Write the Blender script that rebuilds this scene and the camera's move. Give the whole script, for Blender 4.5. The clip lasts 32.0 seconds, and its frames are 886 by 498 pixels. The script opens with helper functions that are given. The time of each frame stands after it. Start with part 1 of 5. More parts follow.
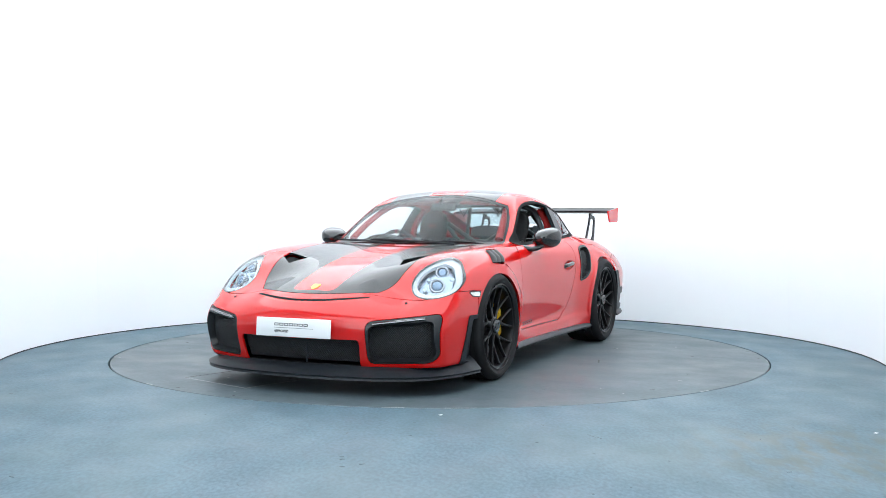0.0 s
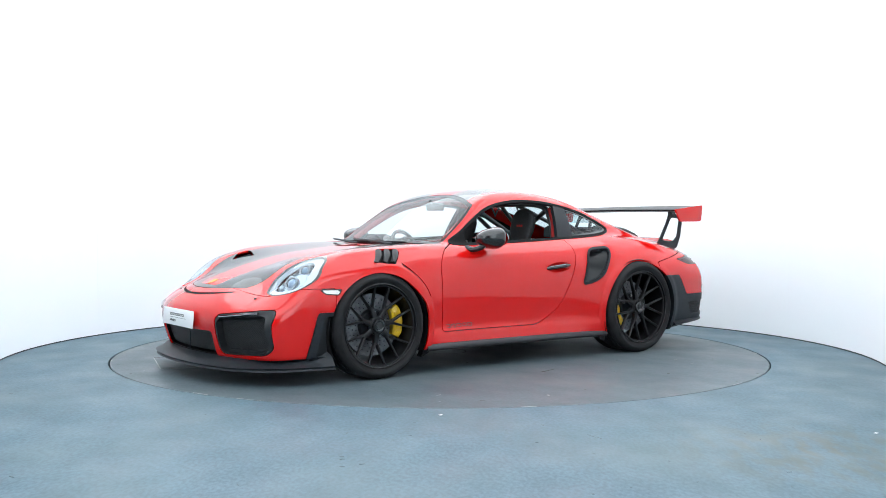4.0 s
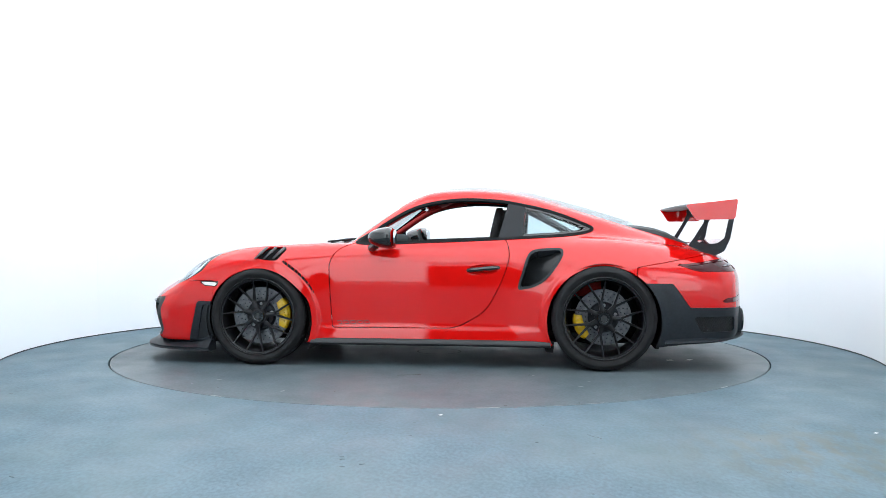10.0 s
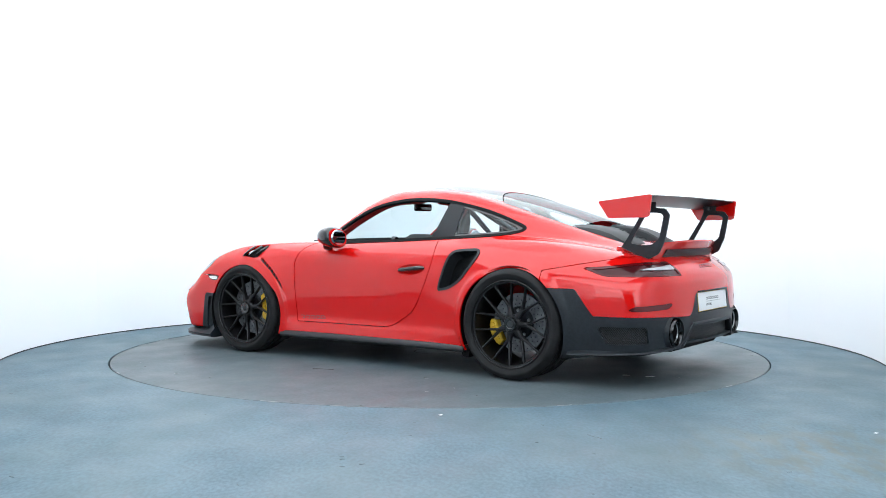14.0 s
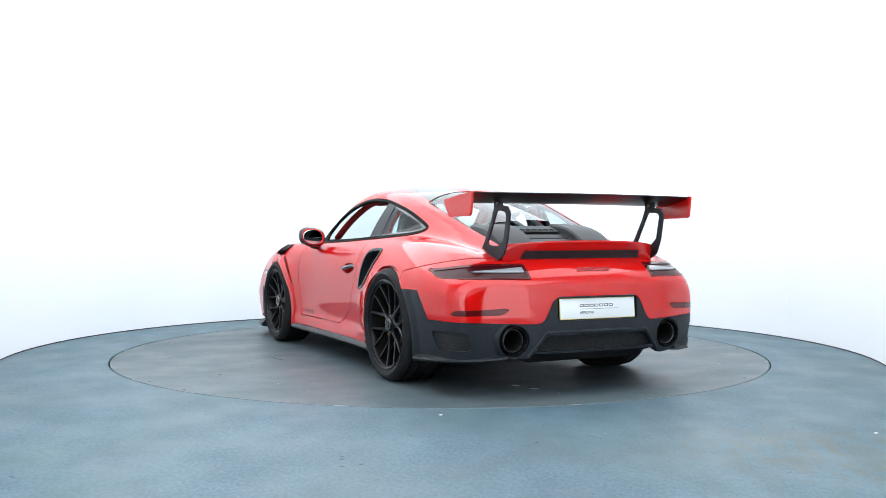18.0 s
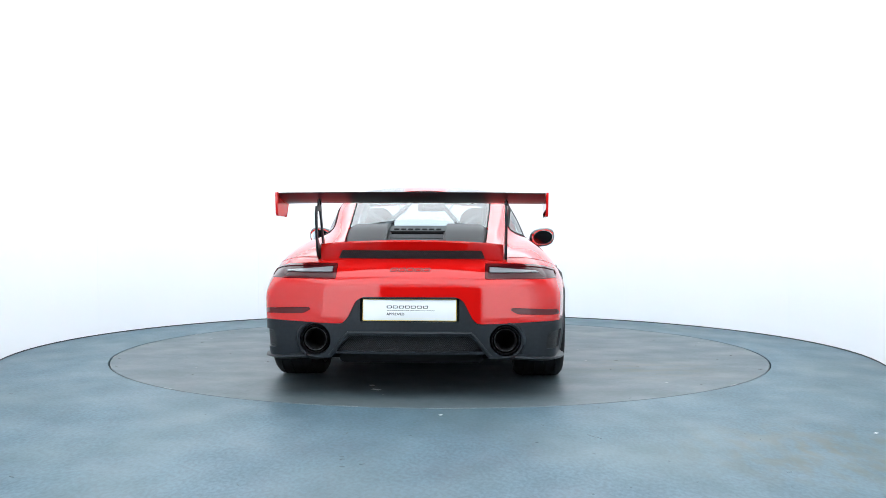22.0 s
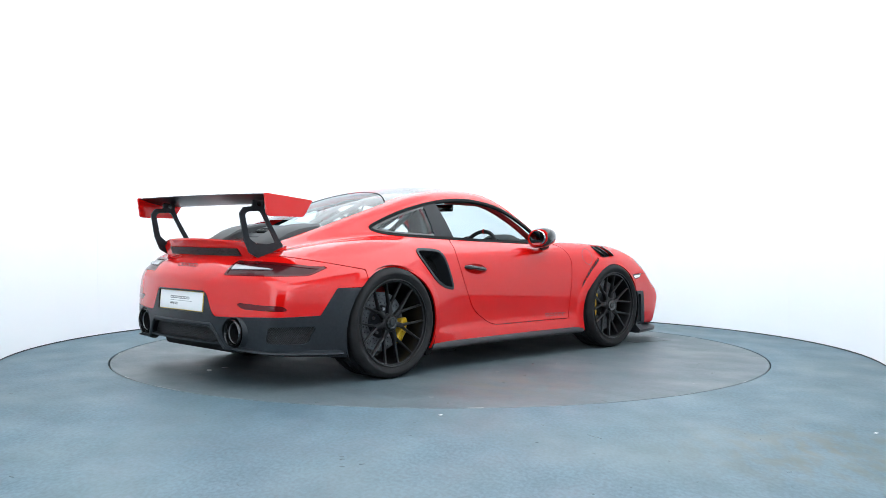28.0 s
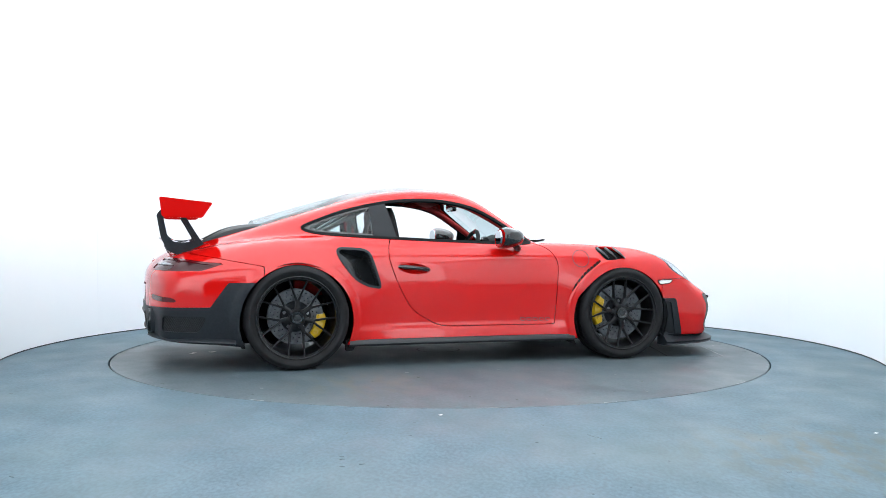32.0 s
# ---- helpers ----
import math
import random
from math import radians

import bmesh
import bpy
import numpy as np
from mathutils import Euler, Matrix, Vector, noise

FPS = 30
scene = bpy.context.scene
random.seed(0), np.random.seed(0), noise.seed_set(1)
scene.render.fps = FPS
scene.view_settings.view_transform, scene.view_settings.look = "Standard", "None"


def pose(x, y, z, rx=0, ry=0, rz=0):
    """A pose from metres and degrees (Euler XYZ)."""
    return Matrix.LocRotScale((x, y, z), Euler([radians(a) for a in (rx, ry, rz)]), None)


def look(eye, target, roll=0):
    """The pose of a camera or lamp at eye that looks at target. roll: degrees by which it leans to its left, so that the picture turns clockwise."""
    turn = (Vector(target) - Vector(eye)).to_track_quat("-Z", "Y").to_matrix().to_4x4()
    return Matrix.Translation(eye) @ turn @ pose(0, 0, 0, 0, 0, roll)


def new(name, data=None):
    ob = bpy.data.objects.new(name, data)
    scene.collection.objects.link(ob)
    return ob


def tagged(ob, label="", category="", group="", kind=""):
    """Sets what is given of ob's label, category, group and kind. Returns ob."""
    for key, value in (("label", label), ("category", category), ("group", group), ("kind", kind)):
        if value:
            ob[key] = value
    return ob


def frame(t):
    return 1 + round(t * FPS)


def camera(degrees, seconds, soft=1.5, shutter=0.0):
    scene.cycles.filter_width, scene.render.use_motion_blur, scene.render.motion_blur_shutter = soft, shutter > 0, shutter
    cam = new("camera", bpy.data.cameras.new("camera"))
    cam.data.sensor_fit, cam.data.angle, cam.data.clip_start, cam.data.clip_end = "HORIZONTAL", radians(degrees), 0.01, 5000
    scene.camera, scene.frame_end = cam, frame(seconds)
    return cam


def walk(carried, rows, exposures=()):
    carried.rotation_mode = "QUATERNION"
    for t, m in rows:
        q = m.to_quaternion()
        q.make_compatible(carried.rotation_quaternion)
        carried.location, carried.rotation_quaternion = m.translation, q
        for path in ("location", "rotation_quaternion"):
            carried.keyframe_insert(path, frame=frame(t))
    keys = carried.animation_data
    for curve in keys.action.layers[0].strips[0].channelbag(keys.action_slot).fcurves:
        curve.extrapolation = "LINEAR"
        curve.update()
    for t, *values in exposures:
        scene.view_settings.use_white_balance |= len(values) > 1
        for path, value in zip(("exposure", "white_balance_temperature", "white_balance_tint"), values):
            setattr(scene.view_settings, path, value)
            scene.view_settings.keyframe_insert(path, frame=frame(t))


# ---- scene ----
from mathutils.geometry import tessellate_polygon

cam = camera(49.394, 32.0, soft=0.75)
EYE = Vector((0.0213, -7.7387, 0.9718))
VIEW = Vector((0, math.cos(radians(-1.1487)), math.sin(radians(-1.1487))))
walk(cam, [(0, look(EYE, EYE + VIEW, 0.187)), (32, look(EYE, EYE + VIEW, 0.187))])

# ---- light: a luminous ceiling over the drum, added unseen bay fill panels, faint ambient ----
world = bpy.data.worlds.new("world")
scene.world = world
world.use_nodes = True
world.node_tree.nodes["Background"].inputs["Color"].default_value = (0.75, 0.85, 1.0, 1)
world.node_tree.nodes["Background"].inputs["Strength"].default_value = 0.05
scene.view_settings.exposure = 0.0

DRUM_R, DRUM_H, DRUM_C = 3.294, 3.026, (0.005, -0.065)
CEILING_GLOW = 2.6
BAY_FILL = 2.5
FRONT_FILL = 1.95


# ---- materials ----
def mat(name, color, rough=0.5, metal=0.0, coat=0.0, spec=0.5):
    m = bpy.data.materials.new(name)
    m.use_nodes = True
    b = m.node_tree.nodes["Principled BSDF"]
    b.inputs["Base Color"].default_value = (*color, 1)
    b.inputs["Roughness"].default_value = rough
    b.inputs["Metallic"].default_value = metal
    b.inputs["Coat Weight"].default_value = coat
    b.inputs["Coat Roughness"].default_value = 0.02
    b.inputs["Specular IOR Level"].default_value = spec
    return m


def nodes_of(m):
    return m.node_tree.nodes, m.node_tree.links, m.node_tree.nodes["Principled BSDF"]


def vary(m, c1, c2, scale, detail=6.0, stretch=(1, 1, 1), rough=None, bump=0.0, bump_scale=None, kind="noise"):
    """Colour between c1 and c2 by noise in object space, with optional roughness range and bump."""
    n, l, b = nodes_of(m)
    co = n.new("ShaderNodeTexCoord")
    mp = n.new("ShaderNodeMapping")
    mp.inputs["Scale"].default_value = stretch
    l.new(co.outputs["Object"], mp.inputs["Vector"])
    t = n.new("ShaderNodeTexNoise")
    t.inputs["Scale"].default_value, t.inputs["Detail"].default_value = scale, detail
    l.new(mp.outputs["Vector"], t.inputs["Vector"])
    r = n.new("ShaderNodeValToRGB")
    r.color_ramp.elements[0].position, r.color_ramp.elements[1].position = 0.35, 0.65
    r.color_ramp.elements[0].color, r.color_ramp.elements[1].color = (*c1, 1), (*c2, 1)
    l.new(t.outputs["Fac"], r.inputs["Fac"])
    l.new(r.outputs["Color"], b.inputs["Base Color"])
    if rough:
        q = n.new("ShaderNodeMapRange")
        q.inputs["From Min"].default_value, q.inputs["From Max"].default_value = 0.3, 0.7
        q.inputs["To Min"].default_value, q.inputs["To Max"].default_value = rough
        l.new(t.outputs["Fac"], q.inputs["Value"])
        l.new(q.outputs["Result"], b.inputs["Roughness"])
    if bump:
        t2 = n.new("ShaderNodeTexNoise")
        t2.inputs["Scale"].default_value, t2.inputs["Detail"].default_value = bump_scale or scale * 8, 4
        l.new(mp.outputs["Vector"], t2.inputs["Vector"])
        bp = n.new("ShaderNodeBump")
        bp.inputs["Strength"].default_value, bp.inputs["Distance"].default_value = bump, 0.002
        l.new(t2.outputs["Fac"], bp.inputs["Height"])
        l.new(bp.outputs["Normal"], b.inputs["Normal"])
    return m


def glow(name, color, strength):
    m = mat(name, color, 0.6)
    b = m.node_tree.nodes["Principled BSDF"]
    b.inputs["Emission Color"].default_value = (*color, 1)
    b.inputs["Emission Strength"].default_value = strength
    return m


def glass(name, color, rough=0.0, body=0.12):
    """Thin pane: mostly clear, with a faint tint and mirror-like gloss."""
    m = bpy.data.materials.new(name)
    m.use_nodes = True
    n, l = m.node_tree.nodes, m.node_tree.links
    n.remove(n["Principled BSDF"])
    tr, gl, mx, lw = (n.new("ShaderNodeBsdfTransparent"), n.new("ShaderNodeBsdfGlossy"), n.new("ShaderNodeMixShader"), n.new("ShaderNodeLayerWeight"))
    pw, fr = n.new("ShaderNodeMath"), n.new("ShaderNodeMath")
    tr.inputs["Color"].default_value = (*color, 1)
    gl.inputs["Roughness"].default_value = rough
    lw.inputs["Blend"].default_value = 0.5
    pw.operation, pw.inputs[1].default_value = "POWER", 4.6
    fr.operation, fr.inputs[1].default_value, fr.inputs[2].default_value = "MULTIPLY_ADD", 0.88, 0.042
    l.new(lw.outputs["Facing"], pw.inputs[0])
    l.new(pw.outputs[0], fr.inputs[0])
    l.new(fr.outputs[0], mx.inputs["Fac"])
    l.new(tr.outputs["BSDF"], mx.inputs[1])
    l.new(gl.outputs["BSDF"], mx.inputs[2])
    l.new(mx.outputs["Shader"], n["Material Output"].inputs["Surface"])
    return m


RED = mat("red_paint", (0.57, 0.010, 0.009), 0.5, 0.0, 1.0, 0.0)
RED.node_tree.nodes["Principled BSDF"].inputs["Coat IOR"].default_value = 1.57
vary(RED, (0.565, 0.0050, 0.0042), (0.595, 0.0060, 0.0047), 900, 2)
CARBON = mat("carbon_black", (0.010, 0.011, 0.012), 0.25, 0.0, 1.0, 0.3)
CARBON_SATIN = mat("satin_carbon", (0.014, 0.016, 0.017), 0.26, 0.0, 0.6, 0.15)
HALO = mat("pale_lamp_ring", (0.50, 0.54, 0.58), 0.22, 0.0, 0.4)
GLOSS_BLACK = mat("gloss_black", (0.008, 0.008, 0.009), 0.15, 0.0, 0.6)
SATIN_BLACK = mat("satin_black", (0.012, 0.013, 0.015), 0.45, spec=0.30)
COVER_BLACK = mat("matt_engine_cover", (0.042, 0.044, 0.047), 0.55, spec=0.3)
vary(SATIN_BLACK, (0.010, 0.0125, 0.016), (0.014, 0.0175, 0.022), 60, 5, bump=0.06, bump_scale=900)
MATTE_BLACK = mat("matte_black", (0.010, 0.010, 0.011), 0.8, spec=0.12)
RUBBER = mat("tyre_rubber", (0.022, 0.022, 0.023), 0.62, spec=0.2)
vary(RUBBER, (0.008, 0.008, 0.009), (0.016, 0.016, 0.017), 14, 8, rough=(0.55, 0.75), bump=0.2, bump_scale=300)
RIM = mat("satin_black_alloy", (0.006, 0.006, 0.007), 0.28, 0.0, 0.0, 0.28)
STEEL = mat("brake_disc_steel", (0.30, 0.31, 0.33), 0.35, 0.8)
vary(STEEL, (0.10, 0.105, 0.115), (0.17, 0.175, 0.185), 40, 5, rough=(0.3, 0.5))
YELLOW = mat("yellow_caliper_paint", (0.66, 0.40, 0.008), 0.35, 0, 0.4)
MIRROR = mat("blue_tinted_mirror", (0.42, 0.46, 0.50), 0.02, 1.0)
GREY_METAL = mat("grey_metal", (0.35, 0.36, 0.38), 0.35, 0.9)
WHITE = mat("white_plastic", (0.80, 0.80, 0.80), 0.35)
PLATE_YELLOW = mat("plate_edge_yellow", (0.75, 0.55, 0.12), 0.4)
INK = mat("dark_ink", (0.025, 0.027, 0.032), 0.5)
TAIL_INK = mat("faint_tail_script", (0.27, 0.020, 0.022), 0.4)
GREY_INK = mat("grey_decal", (0.10, 0.035, 0.035), 0.4)
LEATHER_RED = mat("red_alcantara", (0.36, 0.010, 0.010), 0.85)
vary(LEATHER_RED, (0.32, 0.008, 0.008), (0.42, 0.014, 0.012), 120, 6, bump=0.2, bump_scale=1200)
LEATHER_BLACK = mat("black_alcantara", (0.014, 0.014, 0.015), 0.8)
vary(LEATHER_BLACK, (0.011, 0.011, 0.012), (0.022, 0.022, 0.023), 90, 6, bump=0.2, bump_scale=1200)
CAGE = mat("grey_cage_tube", (0.10, 0.105, 0.11), 0.35, 0.5)
TAIL_RED = mat("dark_red_lens", (0.085, 0.004, 0.006), 0.08, 0, 0.2, 0.3)
TAIL_BLACK = mat("smoked_lens", (0.045, 0.006, 0.008), 0.12, 0, 0.0, 0.25)
WING_BLACK = mat("dark_wing_carbon", (0.010, 0.010, 0.011), 0.30, 0.0, 0.0, 0.08)
DUCT_GREY = mat("dark_duct_plastic", (0.022, 0.024, 0.026), 0.45, spec=0.35)
DUCT_GLOSS = mat("gloss_duct_plastic", (0.010, 0.011, 0.012), 0.25, 0.0, 0.08, 0.25)
TAIL_SMOKE = mat("smoked_black_glass", (0.016, 0.018, 0.021), 0.25, 0.0, 0.0, 0.22)
FRAME_BLACK = mat("dark_trim_plastic", (0.012, 0.013, 0.015), 0.34, 0.0, 0.0, 0.4)
GOLD = mat("gold_enamel", (0.75, 0.45, 0.10), 0.3, 0.8)
GLASS = glass("clear_glass", (0.74, 0.86, 0.88))
TINT = glass("tinted_glass", (0.42, 0.52, 0.56))
LENS = glass("lamp_lens", (0.93, 0.97, 1.0))
LAMP_BODY = mat("lamp_reflector", (0.30, 0.35, 0.42), 0.18, 0.9)
LAMP_BODY.node_tree.nodes["Principled BSDF"].inputs["Thin Film Thickness"].default_value = 460
LAMP_BODY.node_tree.nodes["Principled BSDF"].inputs["Thin Film IOR"].default_value = 1.7
LAMP_GLOW = glow("lamp_white", (0.42, 0.48, 0.54), 0.12)
AMBER = mat("pale_marker_lens", (0.75, 0.72, 0.68), 0.1, 0, 1)


def mesh_grid_material(name, c_wire, c_hole, size, axis):
    """Diamond mesh of the grilles: crossing wires over dark holes, along one axis and the height."""
    m = mat(name, c_wire, 0.45, spec=0.2)
    n, l, b = nodes_of(m)
    co, sep = n.new("ShaderNodeTexCoord"), n.new("ShaderNodeSeparateXYZ")
    l.new(co.outputs["Object"], sep.inputs["Vector"])

    def op(kind, a, c):
        x = n.new("ShaderNodeMath")
        x.operation = kind
        for k, v in enumerate((a, c)):
            if isinstance(v, (int, float)):
                x.inputs[k].default_value = v
            elif v is not None:
                l.new(v, x.inputs[k])
        return x.outputs[0]
    u, w = op("MULTIPLY", sep.outputs[axis], math.pi / size), op("MULTIPLY", sep.outputs["Z"], math.pi / (size * 0.8))
    waves = [op("ABSOLUTE", op("SINE", op(kind, u, w), None), None) for kind in ("ADD", "SUBTRACT")]
    depth = op("MULTIPLY", waves[0], waves[1])
    r = n.new("ShaderNodeValToRGB")
    r.color_ramp.elements[0].position, r.color_ramp.elements[1].position = 0.14, 0.34
    r.color_ramp.elements[0].color, r.color_ramp.elements[1].color = (*c_wire, 1), (*c_hole, 1)
    l.new(depth, r.inputs["Fac"])
    l.new(r.outputs["Color"], b.inputs["Base Color"])
    bp = n.new("ShaderNodeBump")
    bp.invert = True
    bp.inputs["Strength"].default_value, bp.inputs["Distance"].default_value = 0.9, 0.003
    l.new(depth, bp.inputs["Height"])
    l.new(bp.outputs["Normal"], b.inputs["Normal"])
    return m


GRILLE = mesh_grid_material("grille_mesh", (0.042, 0.044, 0.048), (0.002, 0.002, 0.002), 0.012, "Y")
GRILLE_SIDE = mesh_grid_material("side_grille_mesh", (0.042, 0.044, 0.048), (0.002, 0.002, 0.002), 0.012, "X")


def worn_paint(name, dark, light, stain, rough, spot):
    """Floor paint: broad clouds, brushed streaks, fine specks and a few stains."""
    m = mat(name, light, 0.4, spec=0.38)
    n, l, b = nodes_of(m)
    co = n.new("ShaderNodeTexCoord")

    def noise_of(scale, detail, stretch, turn=0.0):
        mp, t = n.new("ShaderNodeMapping"), n.new("ShaderNodeTexNoise")
        mp.inputs["Scale"].default_value, mp.inputs["Rotation"].default_value = stretch, (0, 0, turn)
        l.new(co.outputs["Object"], mp.inputs["Vector"])
        l.new(mp.outputs["Vector"], t.inputs["Vector"])
        t.inputs["Scale"].default_value, t.inputs["Detail"].default_value = scale, detail
        return t.outputs["Fac"]

    def ramp(src, a, c0, c, c1):
        r = n.new("ShaderNodeValToRGB")
        e = r.color_ramp.elements
        e[0].position, e[1].position, e[0].color, e[1].color = a, c, (*c0, 1), (*c1, 1)
        l.new(src, r.inputs["Fac"])
        return r.outputs["Color"]

    def mix(a, c, fac, kind="MIX"):
        x = n.new("ShaderNodeMix")
        x.data_type, x.blend_type = "RGBA", kind
        if isinstance(fac, float):
            x.inputs[0].default_value = fac
        else:
            l.new(fac, x.inputs[0])
        l.new(a, x.inputs[6])
        l.new(c, x.inputs[7])
        return x.outputs[2]
    base = ramp(noise_of(1.6, 14, (1, 1, 1)), 0.28, dark, 0.76, light)
    streak = ramp(noise_of(3.0, 14, (2.2, 0.7, 1), 0.60), 0.34, (0.90, 0.91, 0.92), 0.66, (1.09, 1.08, 1.07))
    speck = ramp(noise_of(60, 12, (1, 0.5, 1), 0.5), 0.36, (0.82, 0.83, 0.84), 0.64, (1.16, 1.15, 1.14))
    mask = ramp(noise_of(1.0, 7, (1.0, 0.75, 1), 0.06), 0.42, (0, 0, 0), 0.72, (0.6, 0.6, 0.6))
    tone = n.new("ShaderNodeRGB")
    tone.outputs[0].default_value = (*stain, 1)
    col = mix(mix(base, streak, 1.0, "MULTIPLY"), speck, 1.0, "MULTIPLY")
    # one brownish scuffed patch, broken up by streaky noise
    mp, ball = n.new("ShaderNodeMapping"), n.new("ShaderNodeTexGradient")
    mp.vector_type, ball.gradient_type = "TEXTURE", "SPHERICAL"
    mp.inputs["Location"].default_value, mp.inputs["Scale"].default_value = (spot[0], spot[1], 0), (spot[2], spot[2], spot[2])
    l.new(co.outputs["Object"], mp.inputs["Vector"])
    l.new(mp.outputs["Vector"], ball.inputs["Vector"])
    brown = n.new("ShaderNodeRGB")
    brown.outputs[0].default_value = (0.105, 0.112, 0.098, 1)
    rag = ramp(noise_of(5.0, 12, (2.2, 0.9, 1), 0.7), 0.44, (0, 0, 0), 0.60, (1.0, 1.0, 1.0))
    col = mix(mix(col, tone.outputs[0], mask), brown.outputs[0], mix(rag, ball.outputs["Color"], 1.0, "MULTIPLY"))
    l.new(col, b.inputs["Base Color"])
    q = n.new("ShaderNodeMapRange")
    q.inputs["From Min"].default_value, q.inputs["From Max"].default_value = 0.35, 0.65
    q.inputs["To Min"].default_value, q.inputs["To Max"].default_value = rough
    l.new(noise_of(2.4, 12, (1.2, 0.9, 1), 0.12), q.inputs["Value"])
    l.new(q.outputs["Result"], b.inputs["Roughness"])
    bp = n.new("ShaderNodeBump")
    bp.inputs["Strength"].default_value, bp.inputs["Distance"].default_value = 0.12, 0.002
    l.new(noise_of(55, 5, (1, 1, 1)), bp.inputs["Height"])
    l.new(bp.outputs["Normal"], b.inputs["Normal"])
    return m


FLOOR = worn_paint("blue_grey_floor_paint", (0.070, 0.122, 0.155), (0.089, 0.148, 0.184), (0.096, 0.138, 0.146), (0.46, 0.60), (1.75, -3.55, 0.85))
TABLE = worn_paint("grey_turntable_paint", (0.066, 0.092, 0.106), (0.088, 0.117, 0.132), (0.126, 0.148, 0.152), (0.40, 0.54), (-0.9, -1.5, 0.7))
WALL = mat("white_wall", (0.86, 0.88, 0.90), 0.7)
vary(WALL, (0.85, 0.875, 0.90), (0.87, 0.89, 0.905), 0.8, 3)
STUDIO = mat("grey_studio_wall", (0.14, 0.15, 0.16), 0.8)
vary(STUDIO, (0.065, 0.07, 0.075), (0.08, 0.085, 0.09), 1.0, 4)
SEAM = mat("wall_seam_shadow_gap", (0.55, 0.60, 0.66), 0.8)
GAP = mat("dark_gap", (0.03, 0.032, 0.035), 0.7)
SCUFF = mat("grey_scuff", (0.060, 0.085, 0.095), 0.6)
CHALK = mat("worn_pale_edge", (0.36, 0.37, 0.37), 0.7)
LIGHT_TONE = (0.90, 0.962, 1.0)
DISC_GLOW = glow("softly_lit_ceiling", LIGHT_TONE, 1.6)
PANEL_GLOW = glow("luminous_ceiling", LIGHT_TONE, CEILING_GLOW)
FRONT_FILL_MAT = glow("added_front_fill", LIGHT_TONE, FRONT_FILL)
BAY_FILL_MAT = glow("added_bay_fill", LIGHT_TONE, BAY_FILL)


# ---- mesh helpers ----
def obj(name, data, parent=None, label="", material=None):
    ob = new(name, data)
    if parent is not None:
        ob.parent = parent
    if label:
        tagged(ob, label)
    if material is not None and data is not None:
        data.materials.append(material)
    return ob


def from_lists(name, verts, faces, smooth=True, angle=35):
    me = bpy.data.meshes.new(name)
    me.from_pydata([tuple(v) for v in verts], [], faces)
    me.update()
    if smooth:
        me.shade_smooth()
        me.set_sharp_from_angle(angle=radians(angle))
    return me


def part(name, bm, material, parent, label="", angle=35):
    """Link a bmesh (or a mesh) as one mesh object under a thing or a part."""
    if isinstance(bm, bmesh.types.BMesh):
        bmesh.ops.recalc_face_normals(bm, faces=bm.faces)
        me = bpy.data.meshes.new(name)
        bm.to_mesh(me)
        bm.free()
        me.shade_smooth()
        me.set_sharp_from_angle(angle=radians(angle))
    else:
        me = bm
    return obj(name, me, parent, label, material)


def block(size, centre=(0, 0, 0), bevel=0.0, seg=2, turn=None, taper=None):
    """A bevelled box; taper scales its top in x and y."""
    bm = bmesh.new()
    bmesh.ops.create_cube(bm, size=1)
    if taper:
        for v in bm.verts:
            if v.co.z > 0:
                v.co.x *= taper[0]
                v.co.y *= taper[1]
    bmesh.ops.scale(bm, vec=size, verts=bm.verts)
    if bevel:
        bmesh.ops.bevel(bm, geom=bm.edges[:], offset=bevel, segments=seg, profile=0.5, affect="EDGES")
    m = Matrix.Translation(centre)
    if turn is not None:
        m = m @ turn
    bmesh.ops.transform(bm, matrix=m, verts=bm.verts)
    return bm


def lathe(profile, n=64, axis="y", closed=False, arc=(0, 360)):
    """Revolve (radius, offset) pairs about an axis."""
    bm = bmesh.new()
    full = arc[1] - arc[0] >= 360
    steps = n if full else n + 1
    rings = []
    for i in range(steps):
        a = radians(arc[0] + (arc[1] - arc[0]) * i / n)
        c, s = math.cos(a), math.sin(a)
        ring = []
        for r, o in profile:
            p = {"y": (r * c, o, r * s), "x": (o, r * c, r * s), "z": (r * c, r * s, o)}[axis]
            ring.append(bm.verts.new(p))
        rings.append(ring)
    m = len(profile)
    for i in range(n):
        a, b = rings[i], rings[(i + 1) % steps]
        for j in range(m if closed else m - 1):
            k = (j + 1) % m
            try:
                bm.faces.new((a[j], b[j], b[k], a[k]))
            except ValueError:
                pass
    bmesh.ops.remove_doubles(bm, verts=bm.verts, dist=1e-6)
    return bm


def smooth_path(pts, n=8, closed=False):
    """Catmull-Rom through the points."""
    P = [Vector(p) for p in pts]
    m, out = len(P), []
    for i in range(m if closed else m - 1):
        p1, p2 = P[i], P[(i + 1) % m]
        p0 = P[i - 1] if (i > 0 or closed) else p1 * 2 - p2
        p3 = P[(i + 2) % m] if (i + 2 < m or closed) else p2 * 2 - p1
        for k in range(n):
            t = k / n
            out.append(0.5 * ((2 * p1) + (p2 - p0) * t + (2 * p0 - 5 * p1 + 4 * p2 - p3) * t * t + (3 * p1 - p0 - 3 * p2 + p3) * t ** 3))
    if not closed:
        out.append(P[-1])
    return out


